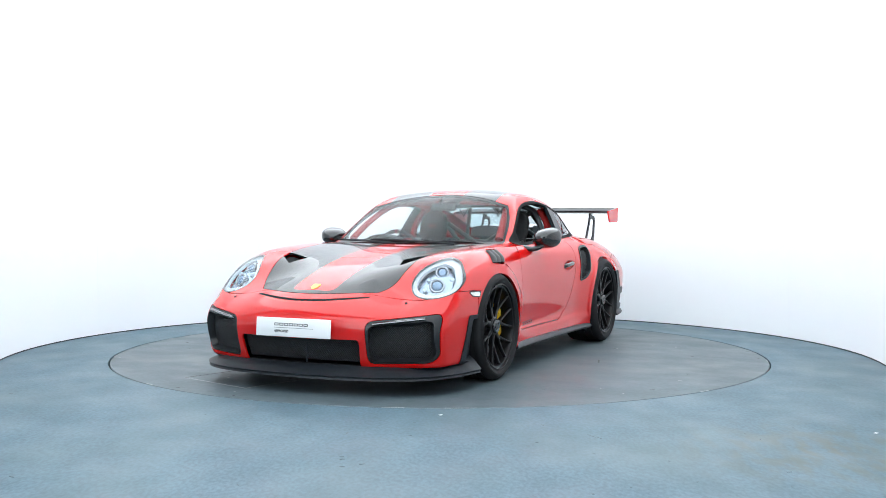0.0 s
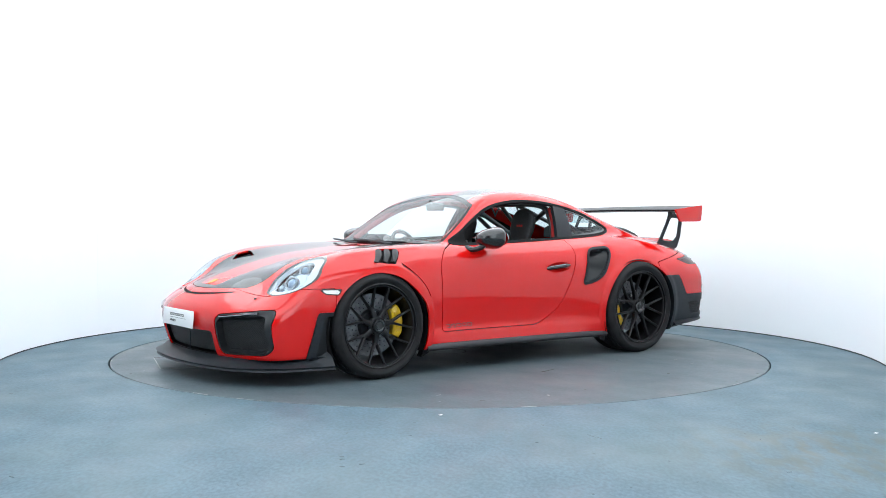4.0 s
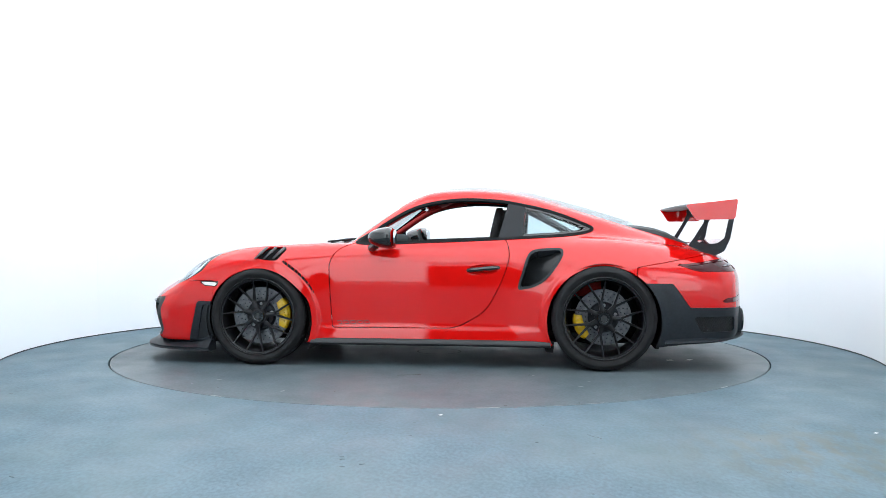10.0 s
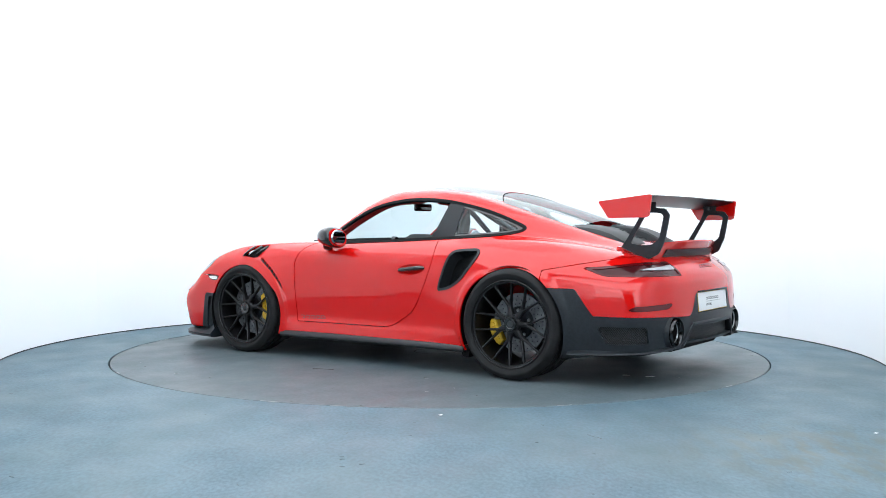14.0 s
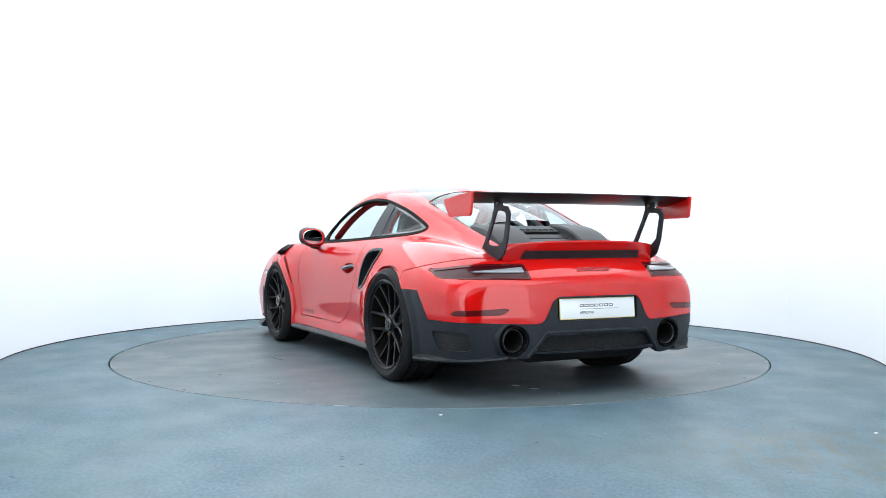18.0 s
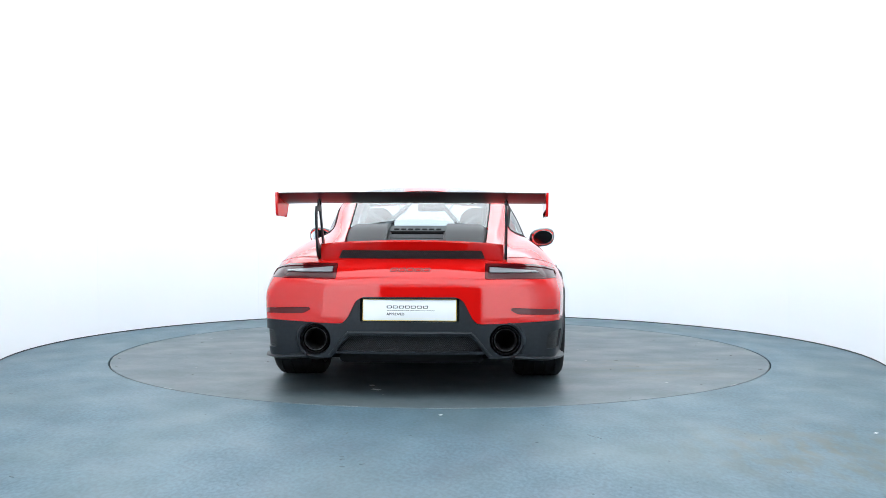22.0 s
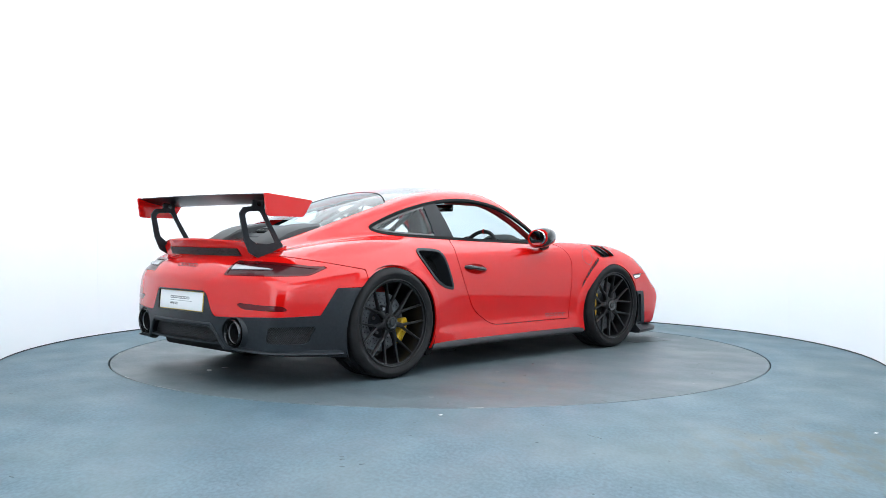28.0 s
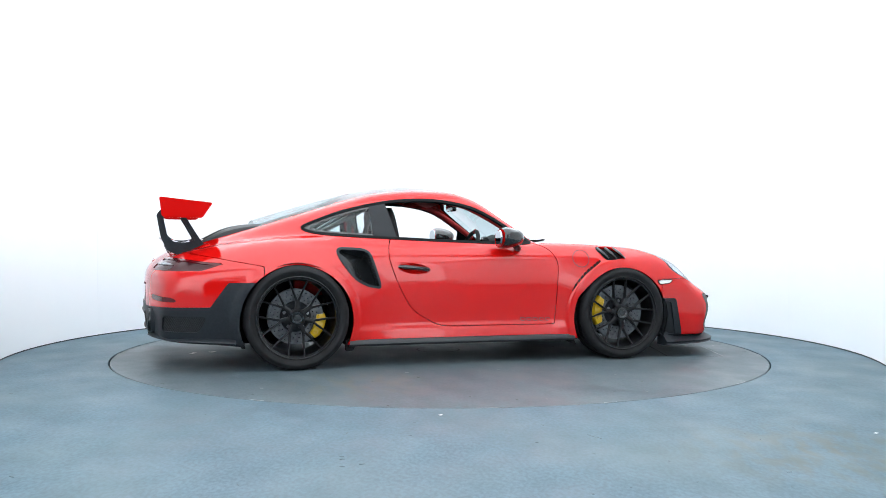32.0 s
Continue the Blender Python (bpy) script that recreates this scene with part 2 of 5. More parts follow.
def tube(pts, radius, n=10, smooth=0, flat=1.0, closed=False):
    """A round bar along the points."""
    P = smooth_path(pts, smooth, closed) if smooth else [Vector(p) for p in pts]
    bm, rings, up = bmesh.new(), [], Vector((0, 0, 1))
    m = len(P)
    for i, p in enumerate(P):
        a, b = (P[i - 1] if (i or closed) else p), P[(i + 1) % m] if (i + 1 < m or closed) else p
        d = (b - a).normalized()
        s = d.cross(up)
        s = s.normalized() if s.length > 1e-3 else Vector((1, 0, 0))
        w = s.cross(d)
        r = float(np.interp(i / (m - 1) * (len(radius) - 1), range(len(radius)), radius)) if isinstance(radius, (list, tuple)) else radius
        rings.append([bm.verts.new(p + (s * math.cos(q) + w * math.sin(q) * flat) * r) for q in (2 * math.pi * k / n for k in range(n))])
    for i in range(m if closed else m - 1):
        a, b = rings[i], rings[(i + 1) % m]
        for k in range(n):
            bm.faces.new((a[k], a[(k + 1) % n], b[(k + 1) % n], b[k]))
    if not closed:
        bm.faces.new(rings[0])
        bm.faces.new(rings[-1][::-1])
    return bm


def prism(outline, depth, plane="xz", at=0.0, bevel=0.0, hole=None):
    """A flat plate cut to an outline (with an optional hole), of some depth."""
    bm = bmesh.new()

    def put(p, d):
        return {"xz": (p[0], at + d, p[1]), "yz": (at + d, p[0], p[1]), "xy": (p[0], p[1], at + d)}[plane]
    loops = [outline] + ([hole] if hole else [])
    flat = [Vector((*p[:2], 0)) for lp in loops for p in lp]
    tris = tessellate_polygon([[Vector((*p[:2], 0)) for p in lp] for lp in loops])
    lo = [bm.verts.new(put(p, -depth / 2)) for p in flat]
    hi = [bm.verts.new(put(p, depth / 2)) for p in flat]
    for a, b, c in tris:
        bm.faces.new((lo[a], lo[b], lo[c]))
        bm.faces.new((hi[c], hi[b], hi[a]))
    k = 0
    for lp in loops:
        for i in range(len(lp)):
            a, b = k + i, k + (i + 1) % len(lp)
            bm.faces.new((lo[a], lo[b], hi[b], hi[a]))
        k += len(lp)
    return bm


def merge(*bms):
    out = bmesh.new()
    for b in bms:
        me = bpy.data.meshes.new("piece")
        b.to_mesh(me)
        b.free()
        out.from_mesh(me)
        bpy.data.meshes.remove(me)
    return out


def mirrored(bm):
    """A copy of the bmesh on the other side of the car's long axis."""
    b = bm.copy()
    for v in b.verts:
        v.co.y = -v.co.y
    bmesh.ops.reverse_faces(b, faces=b.faces)
    return b


# ---- the studio ----
def arc_wall(r0, r1, z0, z1, a0, a1, n):
    bm = bmesh.new()
    ring = []
    for i in range(n + 1):
        a = radians(a0 + (a1 - a0) * i / n)
        c, s = math.cos(a), math.sin(a)
        ring.append([bm.verts.new((DRUM_C[0] + r * c, DRUM_C[1] + r * s, z)) for r, z in ((r0, z0), (r1, z0), (r1, z1), (r0, z1))])
    for i in range(n):
        for k in range(4):
            bm.faces.new((ring[i][k], ring[i][(k + 1) % 4], ring[i + 1][(k + 1) % 4], ring[i + 1][k]))
    bm.faces.new(ring[0])
    bm.faces.new(ring[-1][::-1])
    return bm


TABLE_R = 2.517
RING_R = 0.9
OPEN = 62.0  # half angle of the opening towards the camera


def studio():
    # floor: one sheet with a round hole for the turntable
    bm = bmesh.new()
    n = 240
    inner = [bm.verts.new(((TABLE_R + 0.008) * math.cos(2 * math.pi * i / n), (TABLE_R + 0.008) * math.sin(2 * math.pi * i / n), 0)) for i in range(n)]
    outer = []
    for i in range(n):
        a = 2 * math.pi * i / n
        k = 1 / max(abs(math.cos(a)), abs(math.sin(a)))
        outer.append(bm.verts.new((7.0 * k * math.cos(a), -2.4 + 7.4 * k * math.sin(a), 0)))
    low = [bm.verts.new((v.co.x, v.co.y, -0.05)) for v in inner]
    for i in range(n):
        j = (i + 1) % n
        bm.faces.new((inner[i], outer[i], outer[j], inner[j]))
        bm.faces.new((inner[j], low[j], low[i], inner[i]))
    tagged(part("floor", bm, FLOOR, None), "blue-grey painted studio floor, scuffed and stained", "floor", kind="structure")
    pit = lathe([(0.0, -0.05), (TABLE_R + 0.1, -0.05), (TABLE_R + 0.1, -0.09), (0, -0.09)], 96, "z")
    tagged(part("floor_pit", pit, GAP, None), "dark recess beneath the turntable", "floor", kind="structure")
    # drum wall in sheets that meet at thin seams; open towards the camera
    edges = [-90 + OPEN, 18.07, 53.4, 126.5, 161.14, 270 - OPEN]
    w = tagged(new("wall_drum"), "seamless curved white studio wall in tall sheets", "wall", kind="structure")
    for a, b in zip(edges, edges[1:]):
        part("wall_sheet", arc_wall(DRUM_R, DRUM_R + 0.05, 0.0, DRUM_H, a + 0.006, b - 0.006, max(6, int(abs(b - a) / 1.2))), WALL, w)
    tagged(part("baseboard", arc_wall(DRUM_R - 0.004, DRUM_R - 0.0005, 0.0, 0.009, -90 + OPEN, 270 - OPEN, 160), GAP, None), "thin dark shadow joint at the foot of the wall", "baseboard", kind="structure")
    tagged(part("trim", arc_wall(DRUM_R - 0.003, DRUM_R - 0.0005, DRUM_H - 0.012, DRUM_H - 0.004, -90 + OPEN, 270 - OPEN, 160), SEAM, None), "thin grey joint where wall meets ceiling light", "trim", kind="structure")
    c = lathe([(RING_R, DRUM_H), (DRUM_R + 0.05, DRUM_H), (DRUM_R + 0.05, DRUM_H + 0.05), (RING_R, DRUM_H + 0.05)], 120, "z", True)
    tagged(part("ceiling_light_ring", c, PANEL_GLOW, None), "broad luminous white ring light under the ceiling", "ceiling light", kind="structure").location = (*DRUM_C, 0)
    c = lathe([(0, DRUM_H + 0.03), (RING_R - 0.002, DRUM_H + 0.03), (RING_R - 0.002, DRUM_H + 0.08), (0, DRUM_H + 0.08)], 96, "z")
    tagged(part("ceiling", c, DISC_GLOW, None), "round dimmer light panel inside the ring light", "ceiling", kind="structure").location = (*DRUM_C, 0)
    # white bay in front of the drum, ending in a wall with the dark camera opening
    ye, xe, hw, hz = -6.3, 3.6, 1.45, 1.95
    for nm, size, at in (("wall_east", (0.1, 6.0, DRUM_H), (xe + 0.05, -4.4, DRUM_H / 2)), ("wall_west", (0.1, 6.0, DRUM_H), (-xe - 0.05, -4.4, DRUM_H / 2)),
                         ("wall_front_east", (xe - hw, 0.1, DRUM_H), ((xe + hw) / 2, ye - 0.05, DRUM_H / 2)), ("wall_front_west", (xe - hw, 0.1, DRUM_H), (-(xe + hw) / 2, ye - 0.05, DRUM_H / 2)),
                         ("wall_front_lintel", (2 * hw, 0.1, DRUM_H - hz), (0, ye - 0.05, (DRUM_H + hz) / 2)),
                         ("ceiling_bay", (2 * xe + 0.2, 5.2, 0.05), (0, -3.9, DRUM_H + 0.09))):
        tagged(part(nm, block(size, at), WALL, None), "plain white wall of the photo bay", "wall", kind="structure")
    # overhead fill, added out of view to brighten the car's near side
    tagged(part("bay_fill_panel", block((6.4, 2.5, 0.05), (0, -4.85, DRUM_H + 0.03)), BAY_FILL_MAT, None), "broad white fill light panel added unseen under the bay ceiling", "ceiling light", kind="structure")
    # unseen glowing panels, added as fill for the car's front-facing sides
    for nm, k in (("fill_panel_east", 1), ("fill_panel_west", -1)):
        tagged(part(nm, block((xe - hw - 0.12, 0.04, DRUM_H - 0.5), (k * (xe + hw) / 2, ye + 0.022, DRUM_H / 2 + 0.1), 0.01), FRONT_FILL_MAT, None), "tall white fill light panel added unseen on the front wall", "light panel", kind="structure")
    for nm, size, at in (("wall_booth_east", (0.1, 3.2, 2.4), (2.0, -7.95, 1.2)), ("wall_booth_west", (0.1, 3.2, 2.4), (-2.0, -7.95, 1.2)), ("wall_booth_south", (4.1, 0.1, 2.4), (0, -9.6, 1.2)), ("ceiling_booth", (4.1, 3.3, 0.1), (0, -7.95, 2.45))):
        tagged(part(nm, block(size, at), STUDIO, None), "dim grey wall of the camera booth", "wall", kind="structure")


studio()

turntable = tagged(new("turntable"), "round grey painted turntable disc set flush in the floor, scuffed", "turntable")
part("disc", lathe([(0, 0.0), (TABLE_R - 0.008, 0.0), (TABLE_R - 0.003, -0.004), (TABLE_R - 0.003, -0.045), (0, -0.045)], 240, "z"), TABLE, turntable)

# ---- the car's outer surface: one smooth field, cut into panels ----
# car space: x forward, y to its left, z up, origin on the ground midway between the axles
WB = 1.2265
WHEELS = ((WB, 0.347), (-WB, 0.363))


def curve(*pairs):
    """A smooth function through (position, value) pairs, as a dense table."""
    ps = sorted(pairs)
    xs, ys = np.array([p[0] for p in ps], float), np.array([p[1] for p in ps], float)
    h, d = np.diff(xs), np.diff(ys) / np.diff(xs)
    m = np.empty(len(xs))
    m[0], m[-1] = d[0], d[-1]
    m[1:-1] = (d[:-1] * h[1:] + d[1:] * h[:-1]) / (h[1:] + h[:-1])
    tx = np.linspace(xs[0], xs[-1], 1600)
    i = np.clip(np.searchsorted(xs, tx) - 1, 0, len(xs) - 2)
    t = (tx - xs[i]) / h[i]
    ty = (2 * t**3 - 3 * t**2 + 1) * ys[i] + (t**3 - 2 * t**2 + t) * h[i] * m[i] + (-2 * t**3 + 3 * t**2) * ys[i + 1] + (t**3 - t**2) * h[i] * m[i + 1]
    k = np.ones(25) / 25
    ty[12:-12] = np.convolve(ty, k, "valid")
    return lambda q: np.interp(q, tx, ty)


def step(a, b, q):
    t = np.clip((q - a) / (b - a), 0, 1)
    return t * t * (3 - 2 * t)


def smax(a, b, k):
    h = np.clip(0.5 + 0.5 * (a - b) / k, 0, 1)
    return b * (1 - h) + a * h + k * h * (1 - h)


def smin(a, b, k):
    return -smax(-a, -b, k)


half_width = curve((2.4, 0.76), (2.1, 0.84), (1.9, 0.872), (1.65, 0.898), (WB, 0.932), (0.9, 0.912), (0.68, 0.885), (0.45, 0.873), (0.0, 0.872), (-0.4, 0.878),
                   (-0.62, 0.888), (-0.9, 0.925), (-WB, 0.945), (-1.6, 0.93), (-1.9, 0.895), (-2.15, 0.85), (-2.4, 0.80))
tuck_start = curve((2.3, 0.46), (1.6, 0.50), (WB, 0.52), (0.6, 0.50), (-0.5, 0.50), (-0.9, 0.52), (-WB, 0.54), (-1.8, 0.56), (-2.3, 0.56))
tuck_rate = curve((2.3, 0.95), (1.6, 0.90), (WB, 0.80), (0.6, 0.62), (-0.5, 0.62), (-0.9, 0.95), (-WB, 1.30), (-1.8, 1.10), (-2.3, 1.0))
hood_mid = curve((2.4, 0.40), (2.2, 0.515), (2.1, 0.568), (1.99, 0.618), (1.85, 0.668), (1.65, 0.730), (1.4, 0.788), (1.1, 0.832), (0.9, 0.855), (0.8, 0.864), (0.5, 0.875), (-0.5, 0.90),
                 (-1.3, 0.925), (-1.6, 0.92), (-1.85, 0.875), (-2.05, 0.815), (-2.2, 0.755), (-2.4, 0.66))
crest = curve((2.4, 0.26), (2.1, 0.46), (1.95, 0.545), (1.87, 0.598), (1.79, 0.672), (1.71, 0.740), (1.62, 0.790), (1.5, 0.818), (1.36, 0.836), (1.08, 0.858), (0.9, 0.868), (0.6, 0.874), (0.0, 0.880),
              (-0.5, 0.894), (-0.9, 0.912), (-1.25, 0.912), (-1.5, 0.893), (-1.8, 0.85), (-1.96, 0.815), (-2.1, 0.765), (-2.4, 0.62))
crest_y = curve((2.3, 0.60), (1.9, 0.64), (1.5, 0.695), (1.1, 0.72), (0.6, 0.73), (0.0, 0.74), (-0.6, 0.71), (-1.2, 0.665), (-1.7, 0.61), (-2.2, 0.55))
roof_mid = curve((1.3, 0.30), (0.95, 0.62), (0.80, 0.775), (0.655, 0.895), (0.43, 1.055), (0.20, 1.195), (0.05, 1.258), (-0.2, 1.300), (-0.42, 1.296), (-0.69, 1.260), (-0.96, 1.193), (-1.23, 1.116),
                 (-1.5, 1.030), (-1.75, 0.943), (-2.0, 0.83), (-2.4, 0.55))
cabin_base = curve((1.2, 0.66), (0.8, 0.70), (0.5, 0.730), (0.0, 0.750), (-0.5, 0.750), (-0.8, 0.722), (-1.1, 0.650), (-1.4, 0.575), (-1.8, 0.48), (-2.2, 0.36))


# lean of the door's flank by height, and the drop that it adds up to
LEAN = curve((0.10, 0.06), (0.20, 0.08), (0.265, 0.09), (0.31, 0.0), (0.36, -0.085), (0.45, -0.088), (0.53, -0.056), (0.60, 0.0), (0.65, 0.05), (0.71, 0.11), (0.76, 0.27), (0.82, 0.46), (0.88, 0.65), (1.0, 0.9), (1.5, 1.2))
HEIGHTS = np.linspace(0.10, 1.5, 1401)
DROP = np.cumsum(LEAN(HEIGHTS)) * 0.001
DROP += 0.010 - np.interp(0.60, HEIGHTS, DROP)


def lower_body(x, a, z):
    zt = tuck_start(x)
    up, dn = np.maximum(0, z - zt), np.maximum(0, zt - z)
    d = step(0.98, 0.62, x) * step(-0.90, -0.50, x)
    flat = np.interp(z, HEIGHTS, DROP)
    lip = 0.014 * step(0.456, 0.436, np.hypot(x - WB, z - 0.325)) * step(1.22, 1.08, x) + 0.010 * step(0.450, 0.425, np.hypot(x + WB, z - 0.335)) * step(0.72, 0.62, z)
    sill = 0.008 * step(0.300, 0.255, z) * step(0.95, 0.80, x) * step(-0.98, -0.80, x)
    w = half_width(x) + np.maximum(lip, sill) - (1 - d) * (tuck_rate(x) * up**2 + 0.26 * dn**2) - d * flat
    yc = crest_y(x)
    q = step(1.85, 2.05, x)
    b = step(0.28, 1.0, a / yc) * (1 - q) + np.minimum(a / yc, 1.0) ** 2 * q
    over = np.maximum(0, a - yc)
    h = hood_mid(x) + (crest(x) - hood_mid(x)) * b - 1.6 * over**2
    xf = 2.225 - 0.215 * a**2 - 0.10 * a**4 - 4.0 * np.maximum(0, z - 0.44) ** 2 - 0.85 * np.maximum(0, 0.44 - z) ** 2
    xr = -2.262 + 0.185 * a**2 + 0.05 * a**4 + 0.25 * np.maximum(0, z - 0.40) ** 2 + 2.2 * np.maximum(0, z - 0.64) ** 2 + 0.4 * np.maximum(0, 0.40 - z) ** 2
    f = smax(a - w, z - h, 0.085)
    f = smax(f, x - xf, 0.10)
    f = smax(f, xr - x, 0.09)
    return smax(f, 0.155 - z, 0.03)


def cabin(x, a, z):
    w = cabin_base(x) - 0.40 * (np.maximum(z, 0.84) - 0.88) - 0.55 * np.maximum(0, z - 0.95) ** 2
    xs = x + 0.100 * (a / 0.7) ** 2 * step(-0.30, 0.35, x) - 0.105 * (a / 0.55) ** 2 * step(-0.55, -1.3, x)
    h = roof_mid(xs) - 0.058 * (a / 0.6) ** 2 * step(0.25, -0.25, x)
    f = smax(a - w, z - h, 0.058)
    return np.maximum.reduce([f, x - 1.0, -2.0 - x, 0.5 - z])


def field(P):
    x, a, z = P[:, 0], np.abs(P[:, 1]), P[:, 2]
    a = np.sqrt(a * a + 1e-6)
    k = 0.03 + 0.07 * step(-0.5, -1.1, x)
    return smin(lower_body(x, a, z), cabin(x, a, z), k)


def normals(P):
    g, e = np.empty_like(P), 1e-3
    for i in range(3):
        d = np.zeros(3)
        d[i] = e
        g[:, i] = field(P + d) - field(P - d)
    return g / np.maximum(np.linalg.norm(g, axis=1, keepdims=True), 1e-9)


def cast(O, D, far=2.0):
    lo, hi = np.zeros(len(O)), np.full(len(O), far)
    # first outside sample from the inside, then bisection
    ts = np.linspace(0.02, far, 90)
    found = np.zeros(len(O), bool)
    for a, b in zip(ts, ts[1:]):
        out = (field(O + D * b) > 0) & ~found
        lo[out], hi[out] = a, b
        found |= out
    for _ in range(22):
        m = (lo + hi) / 2
        inside = field(O + D * m[:, None]) < 0
        lo, hi = np.where(inside, m, lo), np.where(inside, hi, m)
    return O + D * ((lo + hi) / 2)[:, None]


NU, NV, NE = 330, 400, 70


def master():
    """Rays from a spine through the car give a closed grid of quads."""
    us = [(-1.45, -t) for t in np.linspace(89.6, 0, NE, endpoint=False)] + [(q, 0) for q in np.linspace(-1.45, 1.5, NU)] + [(1.5, t) for t in np.linspace(0, 89.6, NE + 1)[1:]]
    ang = np.linspace(0, 2 * np.pi, NV, endpoint=False)
    x0, tilt = np.array([u[0] for u in us]), np.radians([u[1] for u in us])
    n = len(us)
    O = np.zeros((n, NV, 3))
    O[..., 0], O[..., 2] = x0[:, None], 0.42
    D = np.empty_like(O)
    D[..., 0] = np.sin(tilt)[:, None]
    D[..., 1] = np.cos(tilt)[:, None] * np.sin(ang)
    D[..., 2] = -np.cos(tilt)[:, None] * np.cos(ang)
    V = cast(O.reshape(-1, 3), D.reshape(-1, 3))
    i, j = np.meshgrid(np.arange(n - 1), np.arange(NV), indexing="ij")
    a, b = i * NV + j, i * NV + (j + 1) % NV
    F = np.stack([a, b, b + NV, a + NV], -1).reshape(-1, 4)
    faces = [tuple(f) for f in F.tolist()] + [tuple(range(NV))[::-1], tuple((n - 1) * NV + k for k in range(NV))]
    return V, faces


class Skin:
    """The surface's points and faces, which grow as it is cut along functions of place."""

    def __init__(self):
        V, self.all = master()
        self.V = [V]
        self.n = len(V)

    def points(self):
        if len(self.V) > 1:
            self.V = [np.concatenate(self.V)]
        return self.V[0]

    def cut(self, faces, f):
        """Faces where f < 0, and the rest; those on the line are divided."""
        V = self.points()
        s = f(V)
        s = np.where(np.abs(s) < 1e-7, 1e-7, s)
        neg = (s < 0).tolist()
        inside, outside, fresh, made = [], [], [], {}
        for fc in faces:
            q = [neg[k] for k in fc]
            if all(q):
                inside.append(fc)
            elif not any(q):
                outside.append(fc)
            else:
                A, B = [], []
                m = len(fc)
                for k in range(m):
                    a, b = fc[k], fc[(k + 1) % m]
                    (A if neg[a] else B).append(a)
                    if neg[a] != neg[b]:
                        e = (a, b) if a < b else (b, a)
                        if e not in made:
                            t = s[e[0]] / (s[e[0]] - s[e[1]])
                            made[e] = self.n + len(fresh)
                            fresh.append(V[e[0]] * (1 - t) + V[e[1]] * t)
                        A.append(made[e])
                        B.append(made[e])
                if len(A) > 2:
                    inside.append(tuple(A))
                if len(B) > 2:
                    outside.append(tuple(B))
        if fresh:
            self.V.append(np.array(fresh))
            self.n += len(fresh)
        return inside, outside

    def gap(self, faces, f, g=0.0025):
        """Like cut, but leaves a narrow open joint along the line."""
        a, rest = self.cut(faces, lambda P: f(P) + g)
        _, b = self.cut(rest, lambda P: f(P) - g)
        return a, b

    def sheet(self, name, faces, material, parent, label="", thick=0.012, push=0.0, two=True):
        """A panel with thickness out of the faces."""
        V = self.points()
        ids = sorted({k for f in faces for k in f})
        if not ids:
            return None
        at = {k: i for i, k in enumerate(ids)}
        P = V[ids]
        N = normals(P)
        P = P + N * (push(P)[:, None] if callable(push) else push)
        F = [tuple(at[k] for k in f) for f in faces]
        n = len(P)
        verts, out = P, list(F)
        if two:
            verts = np.concatenate([P, P - N * thick])
            edge = {}
            for f in F:
                for k in range(len(f)):
                    e = (f[k], f[(k + 1) % len(f)])
                    edge[e] = edge.get(e, 0) + 1
            out += [tuple(k + n for k in f[::-1]) for f in F]
            out += [(b, a, a + n, b + n) for a, b in edge if (b, a) not in edge]
        me = from_lists(name, verts, out, angle=40)
        return obj(name, me, parent, label, material)


def poly(pts, n=1, axes=(0, 2)):
    """Signed distance to a closed outline in two of the coordinates (absolute y), negative inside."""
    Q = np.array([tuple(p)[:2] for p in (smooth_path([(*p, 0) for p in pts], n, True) if n > 1 else [Vector((*p, 0)) for p in pts])])

    def f(P):
        X = np.abs(P[:, axes[0]]) if axes[0] == 1 else P[:, axes[0]]
        Y = np.abs(P[:, axes[1]]) if axes[1] == 1 else P[:, axes[1]]
        lo, hi = Q.min(0) - 0.03, Q.max(0) + 0.03
        d = np.full(len(P), 0.03)
        near = np.where((X > lo[0]) & (X < hi[0]) & (Y > lo[1]) & (Y < hi[1]))[0]
        x, y = X[near], Y[near]
        best, ins = np.full(len(near), 1e9), np.zeros(len(near), bool)
        for i in range(len(Q)):
            (ax, ay), (bx, by) = Q[i], Q[(i + 1) % len(Q)]
            ex, ey = bx - ax, by - ay
            t = np.clip(((x - ax) * ex + (y - ay) * ey) / (ex * ex + ey * ey + 1e-12), 0, 1)
            best = np.minimum(best, (x - ax - t * ex) ** 2 + (y - ay - t * ey) ** 2)
            c = (ay > y) != (by > y)
            ins ^= c & (x < ex * (y - ay) / (ey if ey else 1e-12) + ax)
        d[near] = np.where(ins, -1, 1) * np.sqrt(best)
        return d
    return f


def both(f, g):
    return lambda P: np.maximum(f(P), g(P))


def round_corners(pts, r, n=5):
    """An outline with its corners rounded."""
    out = []
    m = len(pts)
    for i in range(m):
        p, a, b = Vector(pts[i]), Vector(pts[i - 1]), Vector(pts[(i + 1) % m])
        u, v = (a - p), (b - p)
        q = min(r, u.length * 0.48, v.length * 0.48)
        u, v = p + u.normalized() * q, p + v.normalized() * q
        for k in range(n + 1):
            t = k / n
            out.append(tuple(u * (1 - t) ** 2 + p * 2 * t * (1 - t) + v * t * t))
    return out


skin = Skin()
car = tagged(new("sports_car"), "bright red sports coupe with black carbon panels and big wing", "car")

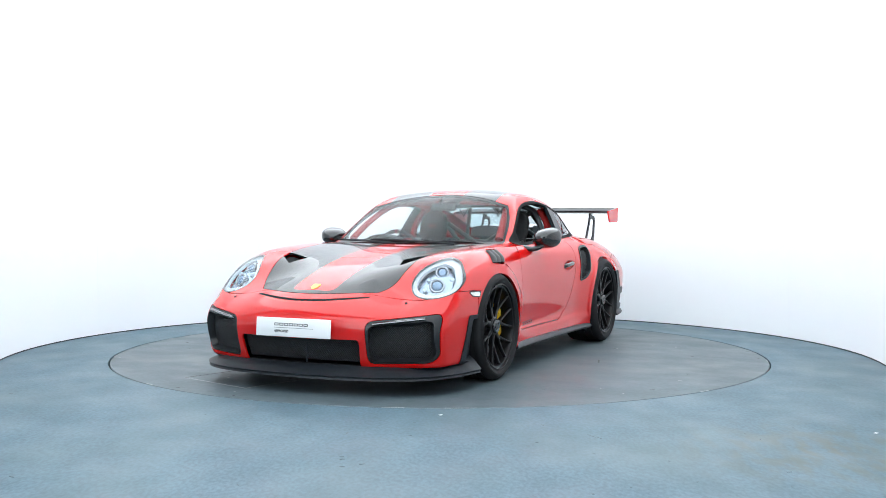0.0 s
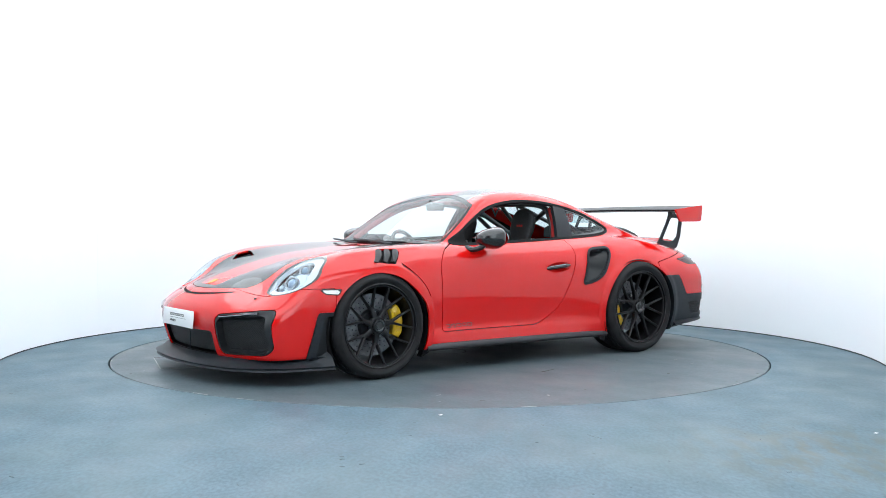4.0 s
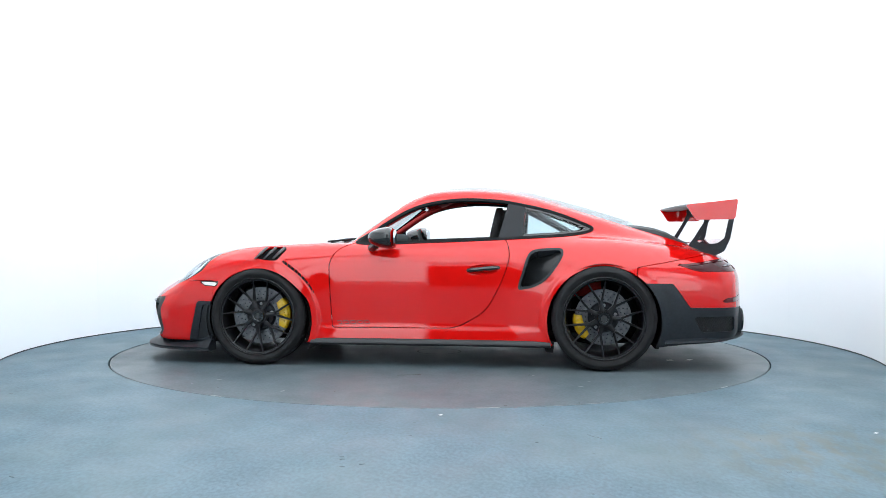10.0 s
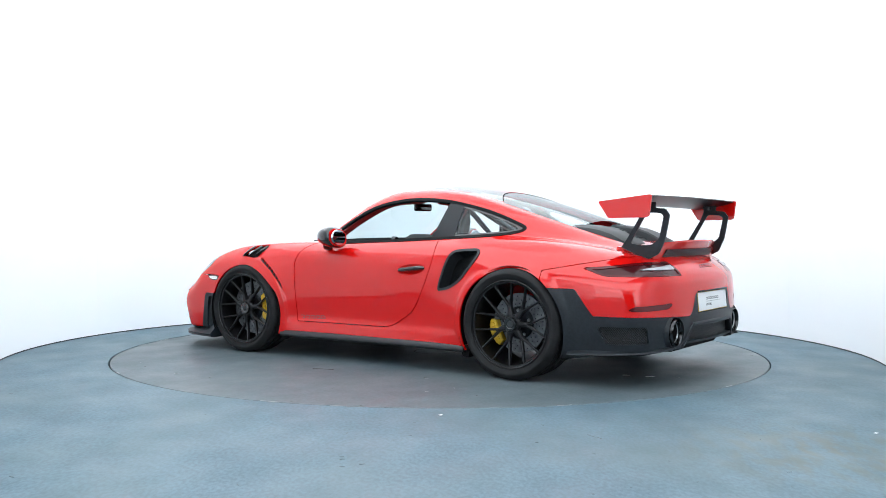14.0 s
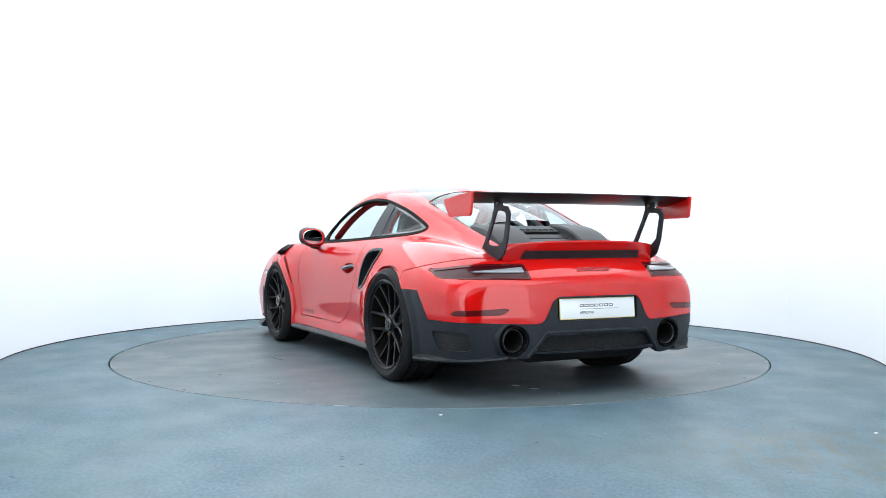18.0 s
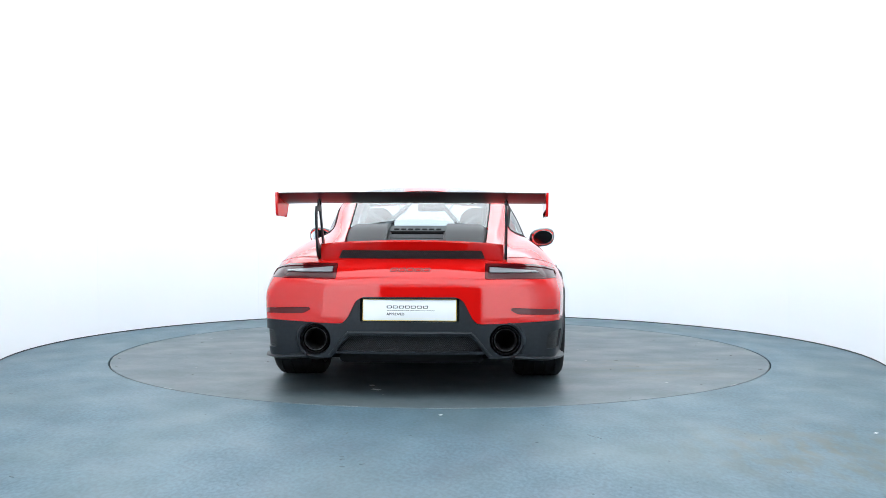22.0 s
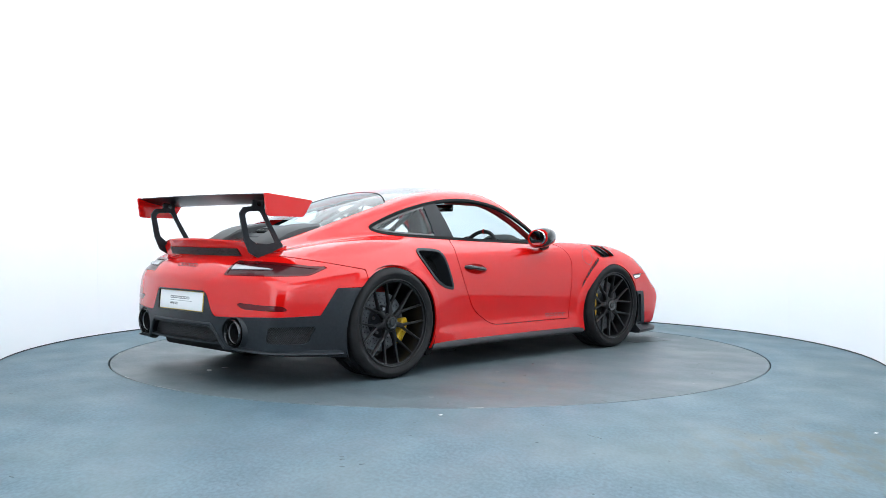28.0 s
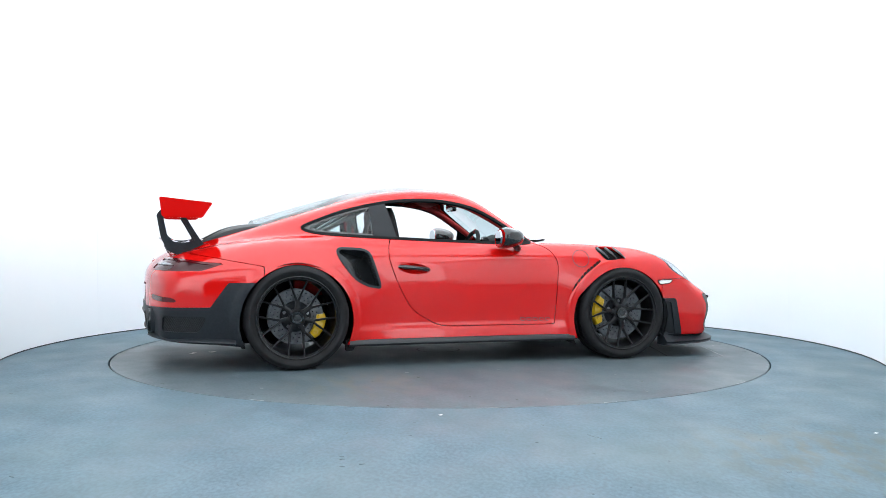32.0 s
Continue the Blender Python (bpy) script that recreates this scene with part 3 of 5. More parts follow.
# side outlines (x, z)
DLO = [(0.53, 0.866), (0.41, 0.972), (0.20, 1.105), (0.04, 1.165), (-0.17, 1.197), (-0.38, 1.197), (-0.60, 1.172), (-0.87, 1.110), (-1.10, 1.025), (-1.165, 0.985), (-1.12, 0.950), (-0.95, 0.925), (-0.52, 0.900), (0.0, 0.876)]
dlo = poly(DLO, 5)
door_line = poly(round_corners([(0.715, 0.74), (0.692, 0.31), (0.691, 0.274), (0.65, 0.273), (-0.20, 0.276), (-0.41, 0.40), (-0.53, 0.63), (-0.580, 0.80), (-0.535, 0.930), (0.0, 0.905), (0.49, 0.895), (0.655, 0.835)], 0.08, 6))
INTAKE = [(-0.632, 0.566), (-0.665, 0.69), (-0.70, 0.795), (-0.75, 0.832), (-0.85, 0.842), (-0.932, 0.840), (-0.945, 0.80), (-0.905, 0.725), (-0.83, 0.628), (-0.75, 0.578), (-0.68, 0.560)]
intake = poly(INTAKE, 4)
louvre = poly(round_corners([(1.262, 0.763), (1.175, 0.843), (1.045, 0.846), (1.030, 0.825), (1.095, 0.746), (1.17, 0.749)], 0.015))
marker = poly(round_corners([(1.668, 0.597), (1.508, 0.595), (1.532, 0.556), (1.625, 0.563)], 0.012))
arch_vent = poly(round_corners([(1.675, 0.452), (1.50, 0.452), (1.50, 0.10), (1.755, 0.10), (1.735, 0.21)], 0.012))
corner_panel = poly([(-1.40, 0.608), (-1.69, 0.608), (-1.818, 0.43), (-1.60, 0.425), (-1.40, 0.40)])
side_mesh = poly(round_corners([(-1.830, 0.380), (-2.118, 0.386), (-2.122, 0.282), (-1.885, 0.272)], 0.02))
# front outlines (|y|, z)
lamp = poly([(0.706, 0.800), (0.79, 0.775), (0.845, 0.715), (0.868, 0.650), (0.852, 0.595), (0.79, 0.564), (0.71, 0.560), (0.63, 0.583), (0.582, 0.640), (0.588, 0.708), (0.636, 0.768)], 6, (1, 2))
side_grille = poly(round_corners([(0.455, 0.438), (0.835, 0.482), (0.850, 0.44), (0.838, 0.235), (0.800, 0.192), (0.452, 0.182)], 0.045), 1, (1, 2))
side_mesh_f = poly(round_corners([(0.470, 0.410), (0.818, 0.447), (0.827, 0.245), (0.793, 0.205), (0.468, 0.196)], 0.036), 1, (1, 2))
mid_grille = poly(round_corners([(-0.5, 0.322), (0.408, 0.328), (0.415, 0.30), (0.395, 0.10), (-0.5, 0.10)], 0.03), 1, (1, 2))
# rear outlines (|y|, z)
plate_hump = poly(round_corners([(-0.5, 0.588), (0.268, 0.586), (0.306, 0.566), (0.360, 0.458), (0.392, 0.430), (0.43, 0.30), (-0.5, 0.30)], 0.03), 1, (1, 2))
reflector = poly(round_corners([(0.872, 0.480), (0.858, 0.510), (0.585, 0.523), (0.575, 0.512), (0.62, 0.488)], 0.008), 1, (1, 2))
rear_mesh = poly(round_corners([(-0.5, 0.366), (0.345, 0.364), (0.430, 0.272), (-0.5, 0.268)], 0.02), 1, (1, 2))
rear_open = poly([(-0.5, 0.260), (0.436, 0.260), (0.500, 0.195), (0.52, 0.10), (-0.5, 0.10)], 1, (1, 2))
# top outlines (x, |y|)
duct = poly(round_corners([(1.665, 0.415), (1.535, 0.565), (1.465, 0.525), (1.510, 0.365)], 0.012), 1, (0, 1))


def side_only(P):
    return 0.42 - np.abs(P[:, 1])


def front_only(P):
    return 1.40 - P[:, 0]


def rear_only(P):
    return P[:, 0] + 1.55


def arch(x, z, r):
    return lambda P: np.maximum(np.hypot(P[:, 0] - x, P[:, 2] - z) - r, 0.55 - np.abs(P[:, 1]))


def grown(f, d):
    return lambda P: f(P) - d


def halves(fs):
    return skin.cut(fs, lambda P: -P[:, 1])


def pair(name, fs, material, parent=None, label="", **k):
    l, r = halves(fs)
    owners = parent if isinstance(parent, list) else [parent or car] * 2
    return [skin.sheet(name, q, material, o, label, **k) for q, o in zip((l, r), owners)]


faces = skin.all
# wheel openings, underside
_, faces = skin.cut(faces, lambda P: np.maximum(np.hypot(P[:, 0] - WB, P[:, 2] - 0.325) - 0.366 - 0.030 * np.clip((WB - P[:, 0]) / 0.36, 0, 1) ** 2 * step(0.62, 0.45, P[:, 2]), 0.55 - np.abs(P[:, 1])))
_, faces = skin.cut(faces, arch(-WB, 0.335, 0.392))
under, faces = skin.cut(faces, lambda P: P[:, 2] - 0.166)
# glass house
side_glass, faces = skin.cut(faces, both(dlo, lambda P: 0.40 - np.abs(P[:, 1])))
shield = lambda P: np.maximum.reduce([np.abs(P[:, 1]) - (0.690 - 0.23 * (P[:, 2] - 0.88) - 1.25 * np.maximum(0, P[:, 2] - 0.95) ** 2), P[:, 2] - (1.248 - 0.07 * (P[:, 1] / 0.5) ** 2), 0.872 - P[:, 2], 0.02 - P[:, 0]])
windscreen, faces = skin.cut(faces, shield)
screen_in, screen_band = skin.cut(windscreen, grown(shield, -0.017))
back = lambda P: np.maximum.reduce([np.abs(P[:, 1]) - (0.478 - 0.045 * np.maximum(0, -0.87 - P[:, 0])), P[:, 0] + 0.72 + 0.85 * P[:, 1] ** 2, -1.47 - P[:, 0], 0.93 - P[:, 2]])
rear_screen, faces = skin.cut(faces, back)
back_in, back_band = skin.cut(rear_screen, lambda P: np.maximum(np.abs(P[:, 1]) - (0.469 - 0.045 * np.maximum(0, -0.87 - P[:, 0])), P[:, 0] + 0.729 + 0.85 * P[:, 1] ** 2))
engine_lid, faces = skin.gap(faces, lambda P: np.maximum.reduce([np.abs(P[:, 1]) - (0.478 - 0.045 * np.maximum(0, -0.87 - P[:, 0])), P[:, 0] + 1.47, -1.93 - P[:, 0], 0.80 - P[:, 2]]), 0.002)
lid_hole, engine_lid = skin.cut(engine_lid, lambda P: np.maximum.reduce([np.abs(P[:, 1]) - 0.172, P[:, 0] + 1.540, -1.800 - P[:, 0]]))
# roof
roof, faces = skin.cut(faces, lambda P: np.maximum.reduce([np.abs(P[:, 1]) - 0.455, 1.1 - P[:, 2], P[:, 0] - 0.3, -0.88 - P[:, 0]]))
roof_black, roof = skin.cut(roof, lambda P: 0.15 - np.abs(P[:, 1]))
# sides
door_sk, faces = skin.gap(faces, both(door_line, side_only), 0.0028)
door_sk, _ = skin.cut(door_sk, lambda P: 0.172 - P[:, 2])
dish_sk, door_sk = skin.cut(door_sk, lambda P: np.maximum(0.03 * (np.hypot((P[:, 0] + 0.388) / 0.122, (P[:, 2] - 0.692 - 0.10 * (-0.388 - P[:, 0])) / 0.038) - 1), side_only(P)))
intake_sk, faces = skin.cut(faces, both(intake, side_only))
hole_sk, ring_sk = skin.cut(intake_sk, grown(intake, -0.017))
louvre_sk, faces = skin.cut(faces, both(louvre, lambda P: 0.745 - np.abs(P[:, 1])))
marker_sk, faces = skin.gap(faces, both(marker, side_only), 0.001)
arch_vent_sk, faces = skin.cut(faces, both(arch_vent, both(side_only, front_only)))
trail = curve((1.06, 0.752), (1.0, 0.712), (0.905, 0.637), (0.84, 0.560), (0.812, 0.512))
trail_sk, faces = skin.cut(faces, lambda P: np.maximum.reduce([np.abs(P[:, 2] - trail(P[:, 0])) - 0.010, P[:, 0] - 1.05, 0.815 - P[:, 0], side_only(P)]))
# bonnet
hood_line = lambda P: np.maximum.reduce([P[:, 0] - (2.068 - 0.70 * P[:, 1] ** 2), 0.735 - 0.15 * P[:, 1] ** 2 - P[:, 0],
                                         np.abs(P[:, 1]) - (0.475 + 0.16 * (1.87 - P[:, 0])) + 0.05 * step(1.80, 2.0, P[:, 0]), 0.5 - P[:, 2]])
hood, faces = skin.gap(faces, hood_line, 0.0025)
duct_sk, hood = skin.cut(hood, duct)
hood_red, hood_black = skin.cut(hood, lambda P: smax(np.abs(P[:, 1]) - (0.150 + 0.012 * (2.0 - P[:, 0])), P[:, 0] - (2.030 - 0.3 * P[:, 1] ** 2), 0.05))
slot_sk, faces = skin.cut(faces, lambda P: np.maximum.reduce([np.abs(P[:, 0] - (2.128 - 0.72 * P[:, 1] ** 2)) - 0.009, np.abs(P[:, 1]) - 0.40, 0.5 - P[:, 2]]))
# lamps and grilles
lamp_sk, faces = skin.cut(faces, both(lamp, front_only))
lamp_in, lamp_rim = skin.cut(lamp_sk, grown(lamp, -0.006))
grille_sk, faces = skin.gap(faces, both(side_grille, front_only), 0.001)
mesh_sk, grille_rim = skin.cut(grille_sk, side_mesh_f)
mid_sk, faces = skin.gap(faces, both(mid_grille, lambda P: 2.0 - P[:, 0]), 0.001)
# bumpers
front_bumper, faces = skin.gap(faces, lambda P: np.maximum.reduce([1.555 - P[:, 0], P[:, 2] - np.maximum(0.600, 0.556 + 0 * P[:, 0]) + 0.05 * step(1.80, 1.95, P[:, 0]) - 0.09 * step(1.92, 2.08, P[:, 0])]), 0.002)
tail_top = lambda x: np.minimum(0.722 + 0.18 * (-1.48 - x), 0.806)
rear_bumper, faces = skin.gap(faces, lambda P: np.maximum(P[:, 0] + 1.45, P[:, 2] - tail_top(P[:, 0])), 0.0025)
tail_z = lambda P: np.maximum.reduce([P[:, 2] - (0.742 + 0.034 * step(-1.75, -2.1, P[:, 0])), (0.738 - 0.050 * step(-1.68, -1.90, P[:, 0])) - P[:, 2], 0.430 - np.abs(P[:, 1]), P[:, 0] + 1.70])
tail_sk, rear_bumper = skin.gap(rear_bumper, tail_z, 0.001)
tail_more, faces = skin.cut(faces, tail_z)
tail_bar, tail_sk = skin.cut(tail_sk, lambda P: np.maximum.reduce([np.abs(P[:, 2] - (0.727 + 0.036 * (0.80 - np.abs(P[:, 1])))) - 0.002 - 0.040 * (0.765 - np.abs(P[:, 1])), np.abs(P[:, 1]) - 0.765, 0.455 - np.abs(P[:, 1])]))
tail_low, tail_sk = skin.cut(tail_sk, lambda P: np.maximum.reduce([P[:, 2] - (0.728 + 0.034 * step(-1.75, -2.1, P[:, 0])), (0.746 - 0.050 * step(-1.68, -1.90, P[:, 0])) - P[:, 2], 0.447 - np.abs(P[:, 1])]))
reflector_sk, rear_bumper = skin.gap(rear_bumper, both(reflector, rear_only), 0.001)
black_rear = lambda P: np.minimum.reduce([np.maximum(corner_panel(P), P[:, 0] + 1.40), np.maximum(plate_hump(P), P[:, 0] + 1.9), P[:, 2] - (0.432 + 0.012 * step(0.4, 0.85, np.abs(P[:, 1])))])
diffuser, rear_bumper = skin.gap(rear_bumper, black_rear, 0.001)
plate_sk, diffuser = skin.cut(diffuser, lambda P: np.maximum.reduce([np.abs(P[:, 1]) - 0.283, np.abs(P[:, 2] - 0.513) - 0.066, P[:, 0] + 1.9]))
diffuser, _ = skin.cut(diffuser, lambda P: np.maximum(0.172 + 0.105 * (-1.62 - P[:, 0]) - P[:, 2], P[:, 0] + 1.4))
mesh_rear, diffuser = skin.cut(diffuser, both(rear_mesh, lambda P: P[:, 0] + 1.9))
mesh_side, diffuser = skin.cut(diffuser, both(side_mesh, lambda P: 0.60 - np.abs(P[:, 1])))
_, diffuser = skin.cut(diffuser, both(rear_open, lambda P: P[:, 0] + 1.7))
pipe_hole = lambda P: np.maximum(np.hypot(np.abs(P[:, 1]) - 0.548, P[:, 2] - 0.339) - 0.092, P[:, 0] + 1.9)
_, diffuser = skin.cut(diffuser, pipe_hole)

# body panels
pair("side_panel", faces, RED)
doors = pair("door", door_sk, RED)
for q, d in zip(halves(dish_sk), doors):
    skin.sheet("handle_dish", q, RED, d, thick=0.01, push=lambda P: -0.026 * np.clip(1 - ((P[:, 0] + 0.388) / 0.122) ** 2 - ((P[:, 2] - 0.692) / 0.040) ** 2, 0, 1) - 0.002)
skin.sheet("bonnet", hood_red, RED, car, "red centre of the bonnet")
skin.sheet("bonnet_stripe", hood_black, CARBON_SATIN, car, "bare black carbon bonnet sides")
pair("bonnet_duct", duct_sk, MATTE_BLACK, label="deep black air duct", push=-0.028)
skin.sheet("roof", roof, RED, car, "red centre of the roof")
pair("roof_stripe", roof_black, CARBON_SATIN, label="bare black carbon roof side")
bumper_f = skin.sheet("front_bumper", front_bumper, RED, car)
bumper_r = skin.sheet("rear_bumper", rear_bumper, RED, car)
diffuser_ob = skin.sheet("rear_diffuser", diffuser, SATIN_BLACK, car, "satin black lower bumper and diffuser", thick=0.035)
under, _ = skin.cut(under, lambda P: -1.60 - P[:, 0])
skin.sheet("underbody", under, MATTE_BLACK, car)
skin.sheet("bonnet_slot", slot_sk, MATTE_BLACK, car, "black air slot", push=-0.001)
# glass
screen_top, screen_in = skin.cut(screen_in, lambda P: 1.195 - P[:, 2])
skin.sheet("windscreen", screen_in, GLASS, car, "clear windscreen", two=False, push=-0.003)
skin.sheet("windscreen_tint", screen_top, TINT, car, "dark tinted top of the windscreen", two=False, push=-0.003)
skin.sheet("windscreen_band", screen_band, TAIL_SMOKE, car, thick=0.006, push=-0.002)
skin.sheet("rear_window", back_in, GLASS, car, two=False, push=-0.003)
skin.sheet("rear_window_band", back_band, MATTE_BLACK, car, thick=0.006, push=-0.002)
skin.sheet("engine_cover", engine_lid, COVER_BLACK, car, "black engine cover", push=-0.045)
skin.sheet("cover_recess", lid_hole, MATTE_BLACK, car, "dark slatted air opening", push=-0.085)
# side windows: black surround, sail, pillar, quarter glass; the door glass is wound down
trim, inner = skin.cut(side_glass, lambda P: -(dlo(P) + 0.019))
post, inner = skin.cut(inner, lambda P: np.maximum(P[:, 0] - (-0.492 - 0.26 * (P[:, 2] - 0.93)), -0.662 - 0.07 * (P[:, 2] - 0.96) - P[:, 0]))
quarter, inner = skin.cut(inner, lambda P: P[:, 0] + 0.60)
sail, _ = skin.cut(inner, lambda P: 0.395 - P[:, 0])
qband, quarter = skin.cut(quarter, lambda P: -(dlo(P) + 0.032))
pair("window_trim", trim, MATTE_BLACK, thick=0.02, push=0.003)
pair("window_post", post, TAIL_SMOKE, thick=0.03, push=0.001)
pair("window_sail", sail, MATTE_BLACK, thick=0.012)
pair("quarter_window_band", qband, GLOSS_BLACK, thick=0.006, push=-0.001)
pair("quarter_window", quarter, GLASS, two=False, push=-0.002)
# flank details
pair("intake_surround", ring_sk, TAIL_SMOKE, label="glossy carbon intake surround", thick=0.105, push=0.006)
pair("intake_duct", hole_sk, DUCT_GLOSS, push=lambda P: -0.012 - 0.085 * step(-0.93, -0.66, P[:, 0] + 0.30 * (P[:, 2] - 0.70)))
pair("wing_vent", louvre_sk, MATTE_BLACK, push=-0.022)
pair("arch_slot", trail_sk, MATTE_BLACK, push=-0.006)
marker_in, marker_rim = skin.cut(marker_sk, grown(marker, -0.006))
markers = pair("side_marker", marker_rim, GLOSS_BLACK, label="side marker lamp with a pale lens", push=0.002)
pair("marker_lens", marker_in, AMBER, markers, "pale lens", push=0.001)
vent_in, vent_frame = skin.cut(arch_vent_sk, lambda P: np.maximum.reduce([P[:, 2] - 0.428, 0.175 - P[:, 2], 1.527 - P[:, 0], P[:, 0] - (1.660 + 0.19 * (0.45 - P[:, 2]) - 0.030)]))
pair("arch_vent", vent_frame, SATIN_BLACK, label="satin black wheel-arch vent", push=0.008, thick=0.035)
pair("vent_panel", vent_in, FRAME_BLACK, label="recessed dark vent panel", push=lambda P: -0.002 - 0.022 * step(1.72, 1.53, P[:, 0]))
# front
headlights = pair("headlight", lamp_rim, GLOSS_BLACK, label="clear headlight with two round projectors", thick=0.03)
halo, lamp_core = skin.cut(lamp_in, lambda P: -(lamp(P) + 0.030))
pair("headlight_lens", lamp_in, LENS, headlights, two=False)
pair("headlight_halo", halo, HALO, headlights, label="pale light ring", push=-0.012, thick=0.02)
pair("headlight_bowl", lamp_in, LAMP_BODY, headlights, push=-0.045, two=False)
pair("intake_frame", grille_rim, FRAME_BLACK, label="satin black intake frame", thick=0.05, push=-0.004)
pair("intake_mesh", mesh_sk, GRILLE, label="fine black mesh", push=-0.05)
skin.sheet("lower_mesh", mid_sk, GRILLE, car, "fine black mesh", push=-0.035)
# rear
tails = pair("tail_light", tail_sk + tail_more, TAIL_RED, label="dark red tail light", push=0.001)
pair("tail_light_bar", tail_bar, mat("grey_lens", (0.25, 0.26, 0.28), 0.15, 0, 0.5), tails, label="pale grey light strip", push=0.004)
pair("tail_light_base", tail_low, TAIL_BLACK, tails, label="smoked black lower lens", push=-0.004)
pair("reflector", reflector_sk, TAIL_RED, push=0.001)
skin.sheet("plate_recess", plate_sk, SATIN_BLACK, car, push=-0.034)
skin.sheet("diffuser_mesh", mesh_rear, GRILLE, car, "fine black mesh", push=-0.032)
pair("corner_mesh", mesh_side, GRILLE_SIDE, label="fine black mesh", push=-0.012)

# ---- wheels ----
def spoke(rim_r, a0, y_hub, y_rim):
    """A forked spoke: one stem at the hub that parts into two slender arms."""
    pieces = []

    def bar(p, q, w0, w1, d0, d1, y0, y1):
        bm, rings = bmesh.new(), []
        p, q = Vector(p), Vector(q)
        n = Vector((-(q - p).y, (q - p).x)).normalized()
        for k in range(7):
            t = k / 6
            c, w, d, y = p.lerp(q, t), w0 + (w1 - w0) * t ** 0.7, d0 + (d1 - d0) * t, y0 + (y1 - y0) * t ** 1.4
            sec = ((-w, -d), (-w, -0.004), (-w * 0.5, 0.0), (w * 0.5, 0.0), (w, -0.004), (w, -d))
            rings.append([bm.verts.new((c.x + n.x * u, y + v, c.y + n.y * u)) for u, v in sec])
        for a, b in zip(rings, rings[1:]):
            for i in range(6):
                bm.faces.new((a[i], a[(i + 1) % 6], b[(i + 1) % 6], b[i]))
        bm.faces.new(rings[0])
        bm.faces.new(rings[-1][::-1])
        return bm

    def at(r, a):
        return (r * math.cos(radians(a)), r * math.sin(radians(a)))
    for s in (-1, 1):
        pieces.append(bar(at(0.116, a0 + 2.8 * s), at(rim_r - 0.008, a0 + 14.3 * s), 0.0086, 0.0056, 0.030, 0.018, y_hub, y_rim))
    # web that joins the arms at their foot, hollowed between them
    pieces.append(bar(at(0.045, a0), at(0.128, a0), 0.0200, 0.0130, 0.036, 0.030, y_hub + 0.002, y_hub - 0.003))
    return merge(*pieces)


